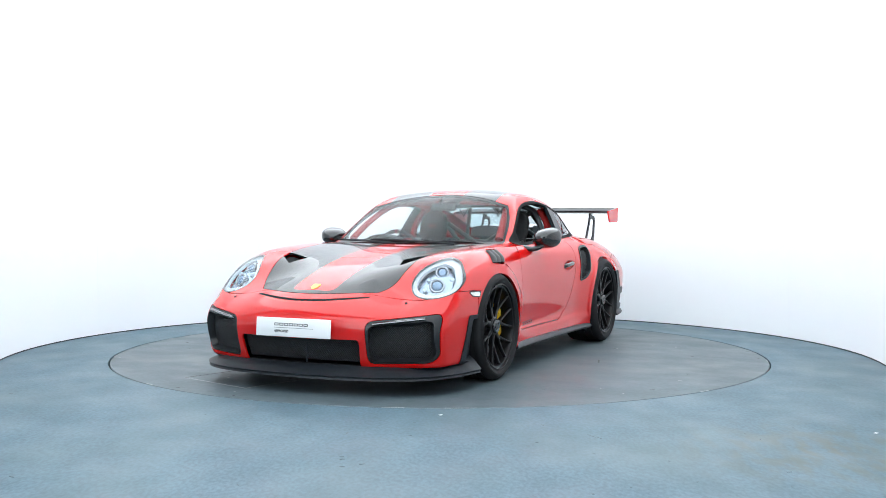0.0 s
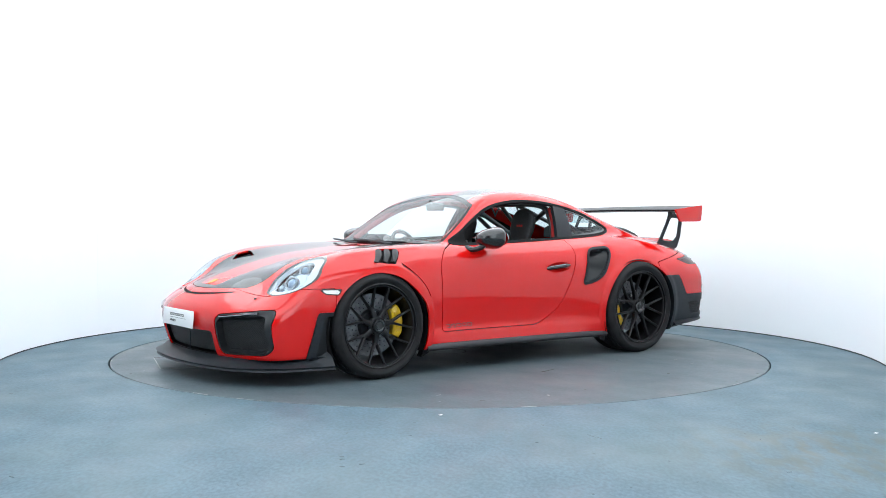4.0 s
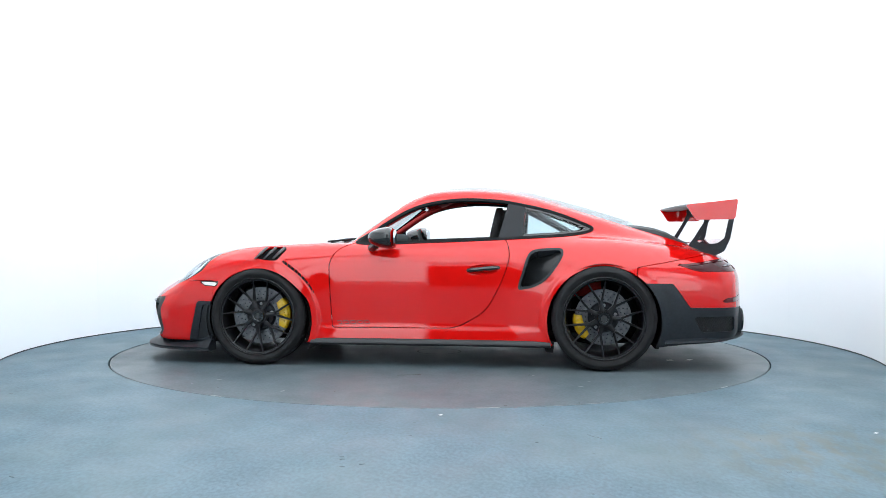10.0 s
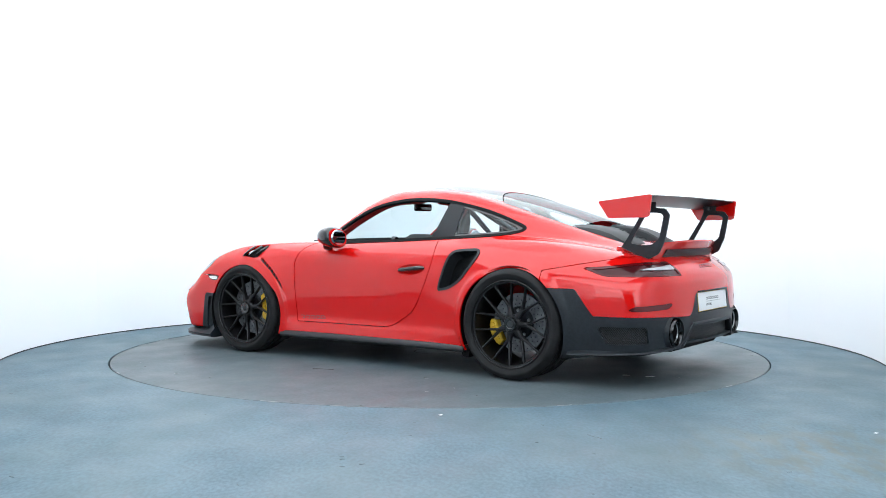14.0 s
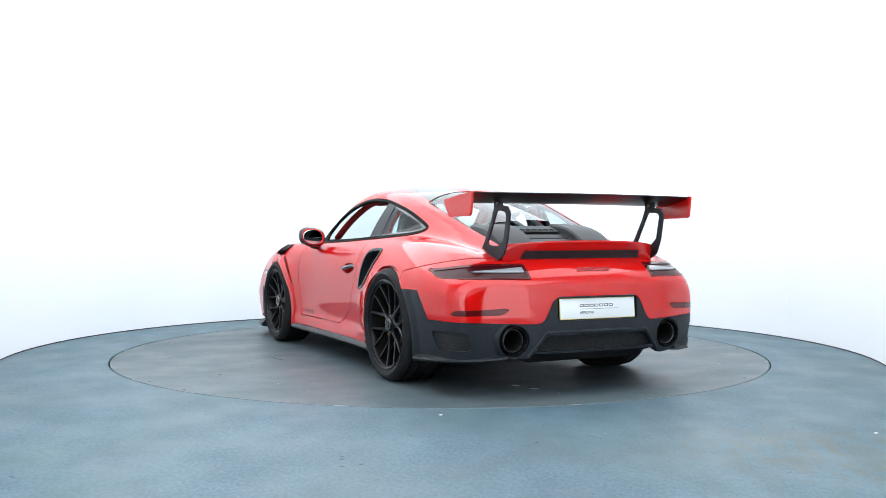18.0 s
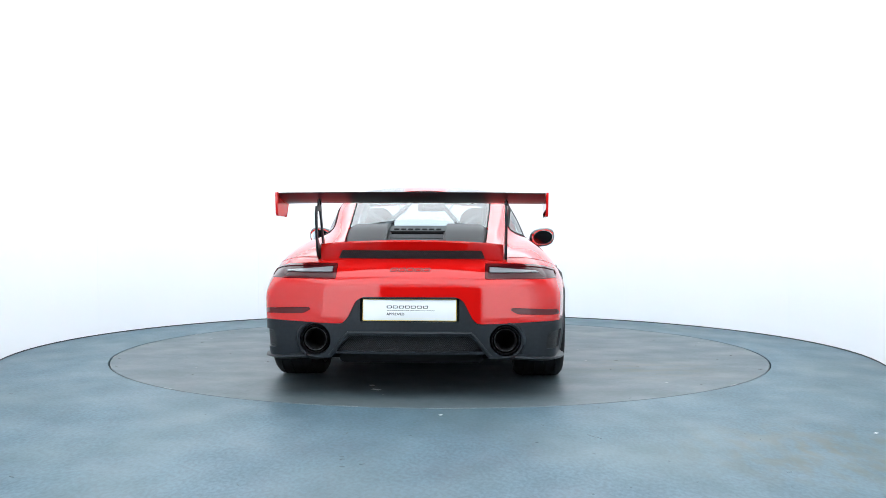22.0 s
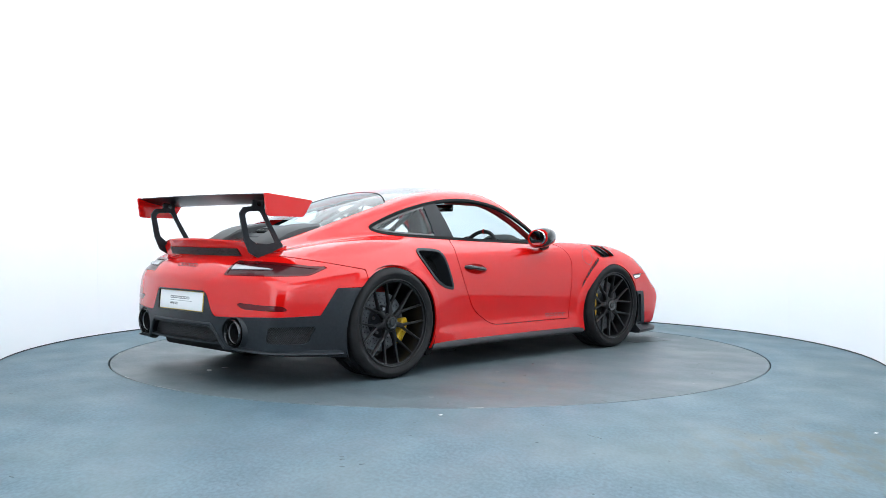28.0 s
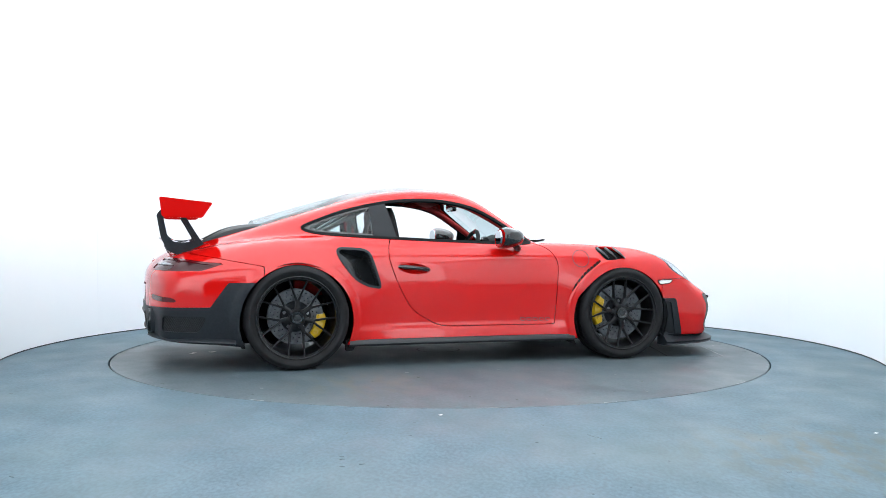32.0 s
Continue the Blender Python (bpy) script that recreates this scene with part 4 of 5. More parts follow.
def wheel(x, y, r, width, rim_r, side, turn, front):
    w = obj("wheel", None, car)
    w.location = (x, y, r)
    if side < 0:
        w.rotation_euler = (0, 0, math.pi)
    h = width / 2
    # tyre with tread grooves and a stepped sidewall
    half = [(rim_r - 0.006, h - 0.022), (rim_r + 0.004, h - 0.010), (rim_r + 0.014, h - 0.006), (rim_r + 0.020, h - 0.001), (rim_r + 0.040, h + 0.003), (r - 0.045, h + 0.002),
            (r - 0.040, h + 0.004), (r - 0.034, h + 0.003), (r - 0.022, h - 0.006), (r - 0.009, h - 0.018), (r - 0.003, h - 0.030)]
    tread = []
    for g in (0.62, 0.22):
        o = g * h
        tread += [(r, o + 0.006), (r - 0.007, o + 0.005), (r - 0.007, o - 0.005), (r, o - 0.006)]
    prof = half + tread + [(a, -b) for a, b in (half + tread)[::-1]]
    part("tyre", lathe(prof, 120, "y"), RUBBER, w)
    rim = part("rim", merge(
        lathe([(rim_r + 0.002, h - 0.008), (rim_r - 0.004, h - 0.005), (rim_r - 0.008, h - 0.008), (rim_r - 0.010, h - 0.017), (rim_r - 0.020, h - 0.019), (rim_r - 0.023, h - 0.026), (rim_r - 0.026, h - 0.06), (rim_r - 0.035, 0.0), (rim_r - 0.03, -h + 0.03), (rim_r, -h + 0.010)], 96, "y"),
        lathe([(0.0, h - 0.075), (0.060, h - 0.075), (0.063, h - 0.068), (0.063, h - 0.052), (0.056, h - 0.043), (0.0, h - 0.042)], 48, "y")), RIM, w)
    for i in range(7):
        a = turn + 360 * i / 7
        part("spoke", spoke(rim_r, a, h - 0.047, h - 0.016), RIM, rim)
    nut = part("centre_lock", merge(lathe([(0, h - 0.03), (0.027, h - 0.03), (0.031, h - 0.027), (0.042, h - 0.027), (0.045, h - 0.032), (0.047, h - 0.046), (0, h - 0.046)], 40, "y")), GLOSS_BLACK, w)
    part("badge", lathe([(0, h - 0.026), (0.020, h - 0.026), (0.022, h - 0.031), (0, h - 0.031)], 24, "y"), DUCT_GREY, nut)
    # brake disc with drilled holes, and its bell
    rd = 0.205 if front else 0.195
    yd = h - 0.125 if front else h - 0.15
    part("brake_disc", lathe([(0.105, yd), (rd, yd), (rd, yd - 0.036), (0.105, yd - 0.036)], 72, "y", True), STEEL, w, "grey drilled brake disc")
    part("disc_bell", merge(lathe([(0, yd + 0.02), (0.095, yd + 0.02), (0.108, yd + 0.004), (0.108, yd - 0.02), (0, yd - 0.02)], 48, "y")), SATIN_BLACK, w)
    holes = []
    for i in range(24):
        for k, rr in enumerate((0.125, 0.15, 0.175)):
            a = radians(15 * i + 5 * k)
            b = lathe([(0, yd + 0.0012), (0.0042, yd + 0.0012), (0.0042, yd - 0.001)], 8, "y")
            bmesh.ops.translate(b, vec=(rr * math.cos(a), 0, rr * math.sin(a)), verts=b.verts)
            holes.append(b)
    tagged(part("disc_holes", merge(*holes), MATTE_BLACK, w), kind="stuff")
    for i in range(5):
        a = radians(72 * i + 20)
        b = lathe([(0, yd + 0.03), (0.010, yd + 0.03), (0.012, yd + 0.018), (0, yd + 0.018)], 10, "y")
        bmesh.ops.translate(b, vec=(0.085 * math.cos(a), 0, 0.085 * math.sin(a)), verts=b.verts)
        part("disc_bolt", b, GREY_METAL, w)
    # caliper hugging the disc, towards the middle of the car
    mid = (180 if front else 0)
    if side < 0:
        mid = 180 - mid
    tilt = 6 if front else -22
    mid = mid - tilt if mid == 180 else mid + tilt
    span = 32 if front else 27
    cal = bmesh.new()
    rings = []
    m = 16
    for i in range(m + 1):
        t = i / m
        a = radians(mid - span + 2 * span * t)
        c, s = math.cos(a), math.sin(a)
        bulge = 0.006 * math.sin(math.pi * t * 3) ** 2
        r0, r1 = 0.142 + 0.010 * abs(2 * t - 1) ** 3, rd + 0.022 - 0.010 * abs(2 * t - 1) ** 3
        y1 = yd + 0.042 + bulge
        sec = ((r0, yd + 0.002), (r0, y1 - 0.008), (r0 + 0.010, y1), (r1 - 0.022, y1), (r1 - 0.006, y1 - 0.012), (r1, yd - 0.05), (r1 - 0.02, yd - 0.075), (r0, yd - 0.05))
        rings.append([cal.verts.new((q * c, o, q * s)) for q, o in sec])
    for a, b in zip(rings, rings[1:]):
        for i in range(8):
            cal.faces.new((a[i], a[(i + 1) % 8], b[(i + 1) % 8], b[i]))
    cal.faces.new(rings[0])
    cal.faces.new(rings[-1][::-1])
    caliper = part("brake_caliper", cal, YELLOW, w, "yellow brake caliper")
    for t in (-0.6, 0.0, 0.6):
        a = radians(mid + span * t)
        b = lathe([(0, yd + 0.052), (0.012, yd + 0.052), (0.014, yd + 0.046), (0, yd + 0.040)], 14, "y")
        bmesh.ops.translate(b, vec=(0.174 * math.cos(a), 0, 0.174 * math.sin(a)), verts=b.verts)
        part("piston_cap", b, YELLOW, caliper)
    return w


def wheels():
    for s in (1, -1):
        wheel(WB, s * 0.797, 0.347, 0.258, 0.276, s, 17.5 if s > 0 else 8, True)
        wheel(-WB, s * 0.785, 0.363, 0.312, 0.287, s, 27 if s > 0 else 40, False)
        for x, r, z, w0 in ((WB, 0.375, 0.325, 0.56), (-WB, 0.400, 0.335, 0.52)):
            # dark wheel-well liner
            b = lathe([(r + 0.004, s * (0.900 if x > 0 else 0.91)), (r + 0.012, s * 0.86), (r, s * w0), (0.05, s * w0)], 40, "y", False, (-25, 205))
            bmesh.ops.translate(b, vec=(x, 0, z), verts=b.verts)
            part("wheel_well", b, MATTE_BLACK, car)


wheels()
# ---- front details ----
def sweep(path, section, closed_ends=True):
    """Carry a section (outward, z) along a plan path (x, y); outward is to the path's left."""
    bm, rings = bmesh.new(), []
    P = [Vector(p) for p in path]
    for i, p in enumerate(P):
        d = (P[min(i + 1, len(P) - 1)] - P[max(i - 1, 0)])
        n = Vector((-d.y, d.x)).normalized()
        sec = section(i / (len(P) - 1))
        rings.append([bm.verts.new((p.x + n.x * o, p.y + n.y * o, z)) for o, z in sec])
    m = len(rings[0])
    for a, b in zip(rings, rings[1:]):
        for k in range(m):
            bm.faces.new((a[k], a[(k + 1) % m], b[(k + 1) % m], b[k]))
    bm.faces.new(rings[0])
    bm.faces.new(rings[-1][::-1])
    return bm


def both_sides(name, bm, material, parent=None, label="", **k):
    m = mirrored(bm)
    return [part(name, b, material, parent or car, label, **k) for b in (bm, m)]


def nose_x(y, z):
    """How far forward the nose reaches at that width and height."""
    return float(cast(np.array([[1.4, y, z]]), np.array([[1.0, 0.0, 0.0]]))[0, 0])


def tail_x(y, z):
    """How far back the tail reaches at that width and height."""
    return float(cast(np.array([[-1.4, y, z]]), np.array([[-1.0, 0.0, 0.0]]))[0, 0])


def side_y(x, z):
    """How far out the flank reaches at that length and height."""
    return float(cast(np.array([[x, 0.5, z]]), np.array([[0.0, 1.0, 0.0]]))[0, 1])


def front_details():
    half = [(2.252, 0.0), (2.242, 0.22), (2.214, 0.42), (2.150, 0.62), (2.05, 0.762), (1.90, 0.865), (1.72, 0.915), (1.58, 0.935)]
    path = [(p.x, p.y) for p in smooth_path([(x, -y, 0) for x, y in half[:0:-1]] + [(x, y, 0) for x, y in half], 6)]

    def lip(t):
        e = abs(2 * t - 1)
        up = 0.05 * max(0, e - 0.86) / 0.14
        return ((0.0, 0.098), (0.004, 0.108), (-0.004, 0.120), (0.040, 0.140 + up * 0.5), (0.075, 0.168 + up), (0.12, 0.172 + up), (0.12, 0.095), (0.03, 0.092))
    part("front_splitter", sweep(path, lip), SATIN_BLACK, car, "satin black front splitter")
    # number plate with bars for its writing
    tilt = pose(2.232, 0.0, 0.388, 0, -4, 0)
    plate = part("number_plate", block((0.006, 0.525, 0.112), (0, 0, 0), 0.003), WHITE, car, "white show plate with grey lettering")
    plate.matrix_basis = tilt
    plate_writing(plate, 1)
    part("plate_holder", block((0.03, 0.30, 0.09), (2.212, 0, 0.388), 0.005), SATIN_BLACK, car)
    # badge, tow cover, washer jets
    part("bonnet_badge", merge(prism(round_corners([(0.026, 0.034), (-0.026, 0.034), (-0.024, -0.01), (0, -0.036), (0.024, -0.01)], 0.008), 0.006, "yz")), GOLD, car, "small gold shield badge").matrix_basis = pose(1.992, 0, float(cast(np.array([[1.992, 0.0, 0.35]]), np.array([[0.0, 0.0, 1.0]]))[0, 2]) + 0.001, 0, -66, 0)
    for s in (1, -1):
        jet = part("lamp_washer", lathe([(0, 0.003), (0.007, 0.003), (0.009, 0.0), (0.009, -0.01)], 14, "z"), MATTE_BLACK, car)
        jet.matrix_basis = pose(nose_x(0.62, 0.535) + 0.001, 0.62 * s, 0.535, 0, 60, 18 * s)
    # light strip in each front intake
    for s in (1, -1):
        strip = [(nose_x(y, z) - 0.004, y * s, z) for y, z in ((0.495, 0.421), (0.58, 0.431), (0.68, 0.443), (0.77, 0.453))]
        fr = part("light_strip", tube(strip, 0.013, 8, 6, 0.8), GLOSS_BLACK, car)
        part("light_guide", tube([(x + 0.008, y, z + 0.001) for x, y, z in strip], 0.0065, 8, 6, 0.6), GREY_METAL, fr, "pale light guide")
    # radiator rib seen through the mesh
    part("mesh_rib", block((0.004, 0.006, 0.13), (2.172, 0.06, 0.245)), SATIN_BLACK, car)
    # headlight projectors
    for s in (1, -1):
        for y, z, x, r in ((0.715, 0.708, 1.672, 0.038), (0.728, 0.632, 1.774, 0.042)):
            m = pose(x, y * s, z, 0, 62, 22 * s)
            pod = part("headlight_pod", lathe([(0.0, 0.012), (r * 0.55, 0.008), (r * 0.80, -0.002), (r * 0.84, -0.01)], 28, "z"), LENS_BALL, headlights[0 if s > 0 else 1], "round projector lens")
            pod.matrix_basis = m
            part("pod_ring", lathe([(r * 0.82, -0.01), (r * 0.86, 0.004), (r * 1.06, 0.006), (r * 1.15, -0.004), (r * 1.15, -0.03)], 28, "z"), GREY_METAL, headlights[0 if s > 0 else 1]).matrix_basis = m
        for y, z, x, r in ((0.790, 0.668, 1.690, 0.016), (0.660, 0.665, 1.745, 0.015), (0.775, 0.728, 1.620, 0.014), (0.665, 0.605, 1.815, 0.014)):
            d = part("daylight_dot", lathe([(0, 0.004), (r * 0.8, 0.003), (r, -0.003), (r, -0.02)], 18, "z"), LAMP_GLOW, headlights[0 if s > 0 else 1], "small white daylight lamp")
            d.matrix_basis = pose(x, y * s, z, 0, 58, 22 * s)
    # louvre blades in the front wings
    for s in (1, -1):
        for i in range(3):
            x = 1.205 - 0.066 * i
            b = tube([(x + 0.045, s * 0.885, 0.760), (x + 0.010, s * 0.862, 0.800), (x - 0.020, s * 0.812, 0.838)], [0.020, 0.021, 0.018], 6, 4, 0.32)
            part("louvre_blade", b, FRAME_BLACK, car)
        for i in range(9):
            t = 1.035 - 0.026 * i
            z = float(trail(t))
            part("slot_rib", block((0.003, 0.012, 0.024), (t, s * (side_y(t, z) - 0.0062), z), 0.0015, 1), RED, car)
    # wipers, cowl
    for y0, y1 in ((0.30, -0.30), (-0.18, -0.62)):
        arm = part("wiper", tube([(0.80, y0 + 0.1, 0.872), (0.775, (y0 + y1) / 2, 0.893), (0.70, y1, 0.900)], [0.009, 0.007, 0.004], 6, 4), SATIN_BLACK, car)
        part("wiper_blade", tube([(0.79, y0 + 0.26, 0.882), (0.765, (y0 + y1) / 2, 0.890), (0.66, y1 - 0.06, 0.897)], 0.006, 6, 6), MATTE_BLACK, arm)
    part("cowl", sweep([(p.x, p.y) for p in smooth_path([(0.55, -0.66, 0), (0.66, -0.45, 0), (0.735, 0, 0), (0.66, 0.45, 0), (0.55, 0.66, 0)], 8)], lambda t: ((-0.012, 0.868), (-0.012, 0.876), (0.05, 0.880), (0.05, 0.860))), MATTE_BLACK, car)


def slanted_mark(w, h, stroke, slant, depth, plane):
    """A hollow leaning frame, one plain stroke-drawn shape of a mark."""
    def box(k):
        return round_corners([(-w / 2 + k - slant * (h / 2 - k), -h / 2 + k), (w / 2 - k - slant * (h / 2 - k), -h / 2 + k), (w / 2 - k + slant * (h / 2 - k), h / 2 - k), (-w / 2 + k + slant * (h / 2 - k), h / 2 - k)], h * 0.25, 3)
    return prism(box(0), depth, plane, hole=box(stroke))


def plate_writing(plate, side):
    """The maker's name as plain frames, a thin rule, and one readable word."""
    x = 0.0038 * side
    for i in range(7):
        part("plate_mark", slanted_mark(0.029, 0.0165, 0.0040, 0.0, 0.0010, "yz"), INK, plate).location = (x, side * (-0.116 + 0.0345 * i), 0.017)
    part("plate_rule", block((0.0010, 0.272, 0.0020), (x, side * 0.006, -0.003)), INK, plate)
    text_on(plate, "APPROVED", 0.0205, (x, side * -0.131, -0.030), side, INK)


def text_on(parent, word, size, at, side, material):
    cu = bpy.data.curves.new("lettering", "FONT")
    cu.body, cu.size, cu.extrude, cu.offset = word, size, 0.0004, 0.0005
    ob = new("lettering", cu)
    bpy.context.view_layer.update()
    me = bpy.data.meshes.new_from_object(ob.evaluated_get(bpy.context.evaluated_depsgraph_get()))
    bpy.data.objects.remove(ob)
    t = obj("lettering", me, parent, material=material)
    t.matrix_basis = pose(*at, 90, 0, 90 if side > 0 else -90)
    return t


LENS_BALL = mat("projector_glass", (0.16, 0.24, 0.34), 0.04, 0.3, 1.0)
front_details()


# ---- flanks ----
def flank_details():
    for s in (1, -1):
        # mirror: carbon shell on a short arm, glass towards the rear
        bm = bmesh.new()
        bmesh.ops.create_uvsphere(bm, u_segments=40, v_segments=24, radius=1)
        for v in bm.verts:
            c = v.co
            k = 1.0 - 0.10 * max(0, c.x)
            c.y, c.z = math.copysign(abs(c.y) ** 0.8, c.y) * 0.104 * k, math.copysign(abs(c.z) ** 0.8, c.z) * 0.076 * k
            c.x = c.x * 0.150 if c.x > 0 else -0.034 * min(1.0, -1.7 * c.x)
            c.z += 0.010 * s * (c.y / 0.092)
        seat_at = pose(0.272, 0.912 * s, 0.912, 0, 0, -6 * s)
        back = bm.copy()
        for b, keep_front in ((bm, True), (back, False)):
            gone = [f for f in b.faces if (f.calc_center_median().x > -0.0325) != keep_front]
            bmesh.ops.delete(b, geom=gone, context="FACES")
            bmesh.ops.transform(b, matrix=seat_at, verts=b.verts)
        shell = part("mirror", bm, CARBON, car, "glossy black carbon mirror shell")
        part("mirror_back", back, RED, shell, "red rear half of the mirror housing", angle=50)
        part("mirror_glass", lathe([(0, 0.0), (0.94, 0.0), (1.0, -0.2)], 30, "x"), MIRROR, shell, "mirror glass").matrix_basis = seat_at @ Matrix.Translation((-0.050, 0, 0)) @ pose(0, 0, 0, 5 * s, 0, 10 * s) @ Matrix.Diagonal((-0.060, 0.082, 0.058, 1))
        part("mirror_arm", tube([(0.42, 0.775 * s, 0.842), (0.405, 0.835 * s, 0.832), (0.375, 0.885 * s, 0.850), (0.345, 0.90 * s, 0.885)], [0.032, 0.025, 0.027, 0.036], 10, 5, 0.7), FRAME_BLACK, shell)
        # door handle with its recess
        d = doors[0 if s > 0 else 1]
        part("door_handle", tube([(-0.272, 0.846 * s, 0.685), (-0.30, 0.862 * s, 0.688), (-0.37, 0.870 * s, 0.696), (-0.45, 0.870 * s, 0.704), (-0.505, 0.852 * s, 0.708)], [0.011, 0.019, 0.018, 0.019, 0.013], 10, 5, 0.95), GLOSS_BLACK, d, "black carbon door handle")
        # model name low on the door, as plain bars
        for i in range(5):
            x, z = 0.640 - 0.049 * i, 0.308 + 0.0012 * i
            part("door_mark", slanted_mark(0.040, 0.027, 0.0055, 0.35 * s, 0.0016, "xz"), GREY_INK, d, "dark grey decal shape").matrix_basis = Matrix.Translation((x, s * (side_y(x, z) + 0.0004), z)) @ pose(0, 0, 0, -3 * s, 0, 0)
        # side skirt
        sk = [(0.84, 0.893 * s), (0.6, 0.886 * s), (0.0, 0.880 * s), (-0.5, 0.884 * s), (-0.86, 0.905 * s)]
        q = [(p.x, p.y) for p in smooth_path([(x, y, 0) for x, y in (sk if s > 0 else sk[::-1])], 6)]
        part("side_skirt", sweep(q, lambda t: ((0.012, 0.198), (0.004, 0.193), (-0.006, 0.176), (-0.008, 0.166), (0.004, 0.152), (0.10, 0.147), (0.10, 0.198))), FRAME_BLACK, car, "satin black side skirt")
        part("skirt_flap", prism(round_corners([(-0.80, 0.19), (-0.885, 0.20), (-0.88, 0.115), (-0.83, 0.12)], 0.01), 0.05, "xz", 0.84 * s), MATTE_BLACK, car)
        part("skirt_flap", prism(round_corners([(0.83, 0.195), (0.80, 0.195), (0.80, 0.14), (0.87, 0.11)], 0.01), 0.05, "xz", 0.83 * s), MATTE_BLACK, car)
    # red recess and fuel cap line on the car's right front wing
    ring = lathe([(0.064, 0.0), (0.0665, 0.0006), (0.069, 0.0)], 40, "y")
    part("fuel_flap", ring, GAP, car, "thin dark ring of the fuel flap").matrix_basis = pose(0.885, -0.8935, 0.760, -19, 0, 3)


flank_details()


# ---- tail ----
def tail_details():
    # ducktail
    bm, rings = bmesh.new(), []
    for i in range(41):
        t = -1 + i / 20
        e = abs(t) ** 4
        y = 0.538 * t
        xe, ze = -2.150 + 0.055 * t * t + 0.05 * e, 0.911 - 0.016 * t * t - 0.010 * e
        xb = -2.085 + 0.045 * t * t
        sec = [(-1.80, 0.900 - 0.035 * t * t), (-1.90, 0.878 - 0.022 * t * t), (-2.00, 0.872 - 0.016 * t * t), (-2.09 + 0.05 * e, ze - 0.012), (xe, ze), (xe - 0.002, ze - 0.010), (xb - 0.02, 0.850), (xb, 0.792), (-1.95, 0.76), (-1.80, 0.80)]
        rings.append([bm.verts.new((x, y, z)) for x, z in sec])
    for a, b in zip(rings, rings[1:]):
        for k in range(10):
            bm.faces.new((a[k], a[(k + 1) % 10], b[(k + 1) % 10], b[k]))
    bm.faces.new(rings[0])
    bm.faces.new(rings[-1][::-1])
    tail = part("ducktail", bm, RED, car, "red ducktail spoiler lip", angle=50)
    bm = bmesh.new()
    rows = []
    for i in range(31):
        t = -1 + i / 15
        y = t * 0.43
        q = (y / 0.56) ** 2
        xb = -2.085 + 0.045 * q - 0.008
        rows.append([bm.verts.new(p) for p in ((xb - 0.022, y * (0.95), 0.850), (xb, y, 0.802), (xb + 0.05, y, 0.802), (xb + 0.03, y * 0.95, 0.850))])
    for a, b in zip(rows, rows[1:]):
        for k in range(4):
            bm.faces.new((a[k], a[(k + 1) % 4], b[(k + 1) % 4], b[k]))
    bm.faces.new(rows[0])
    bm.faces.new(rows[-1][::-1])
    part("ducktail_mesh", bm, GRILLE, tail, "black mesh air outlet")
    # engine cover: two flat-topped ram-air humps and a slatted middle between them
    spine = ((-1.425, 1.012), (-1.52, 1.005), (-1.62, 0.988), (-1.70, 0.962), (-1.78, 0.920), (-1.86, 0.880))
    for s in (1, -1):
        bm, rr = bmesh.new(), []
        for x, zt in spine:
            edge = 0.474 + 0.045 * (x + 0.87)
            ring = [(0.176, zt - 0.10), (0.180, zt - 0.012), (0.190, zt), (0.30, zt + 0.001), (edge - 0.055, zt - 0.003), (edge - 0.020, zt - 0.016), (edge - 0.004, zt - 0.045), (edge - 0.004, zt - 0.10)]
            rr.append([bm.verts.new((x, y * s, z)) for y, z in ring])
        for a, b in zip(rr, rr[1:]):
            for k in range(7):
                bm.faces.new((a[k], a[k + 1], b[k + 1], b[k]))
        bm.faces.new(rr[0])
        bm.faces.new(rr[-1])
        part("intake_hump", bm, COVER_BLACK, car, "black ram-air hump on the engine cover")
    # sloping grey bridge with a row of slots, dark louvre and mesh beneath it
    bridge = prism([(-1.43, 0.998), (-1.50, 0.982), (-1.556, 0.962), (-1.552, 0.950), (-1.43, 0.980)], 0.36, "xz")
    part("cover_bar", bridge, DUCT_GREY, car, "dark grey bridge over the air opening")
    for i in range(7):
        part("cover_slot", block((0.022, 0.034, 0.006), (-1.528, -0.135 + 0.045 * i, 0.9730), 0.002, 1, pose(0, 0, 0, 0, -21.5, 0)), MATTE_BLACK, car)
    part("cover_recess_wall", block((0.010, 0.35, 0.10), (-1.545, 0, 0.915)), MATTE_BLACK, car)
    for i in range(3):
        x = -1.625 - 0.075 * i
        part("cover_slat", block((0.050, 0.345, 0.008), (x, 0, 0.928 - 0.36 * (-1.625 - x)), 0.003, 1, pose(0, 0, 0, 0, -30, 0)), DUCT_GREY if i == 1 else SATIN_BLACK, car)
    part("cover_mesh", block((0.20, 0.345, 0.004), (-1.74, 0, 0.868), turn=pose(0, 0, 0, 0, -20, 0)), GRILLE, car, "fine black mesh")
    # big wing: plane, endplates, uprights
    foil = [(-1.795, 1.150), (-1.84, 1.160), (-1.95, 1.168), (-2.05, 1.176), (-2.125, 1.187), (-2.127, 1.183), (-2.05, 1.158), (-1.95, 1.138), (-1.85, 1.130), (-1.80, 1.138)]
    bm, rr = bmesh.new(), []
    for i in range(25):
        t = -1 + i / 12
        dz = -0.006 * t * t
        rr.append([bm.verts.new((x, 0.778 * t, z + dz + 0.004)) for x, z in foil])
    m = len(foil)
    for a, b in zip(rr, rr[1:]):
        for k in range(m):
            bm.faces.new((a[k], a[(k + 1) % m], b[(k + 1) % m], b[k]))
    bm.faces.new(rr[0])
    bm.faces.new(rr[-1][::-1])
    wing = obj("rear_wing", None, car, "large black wing with red endplates")
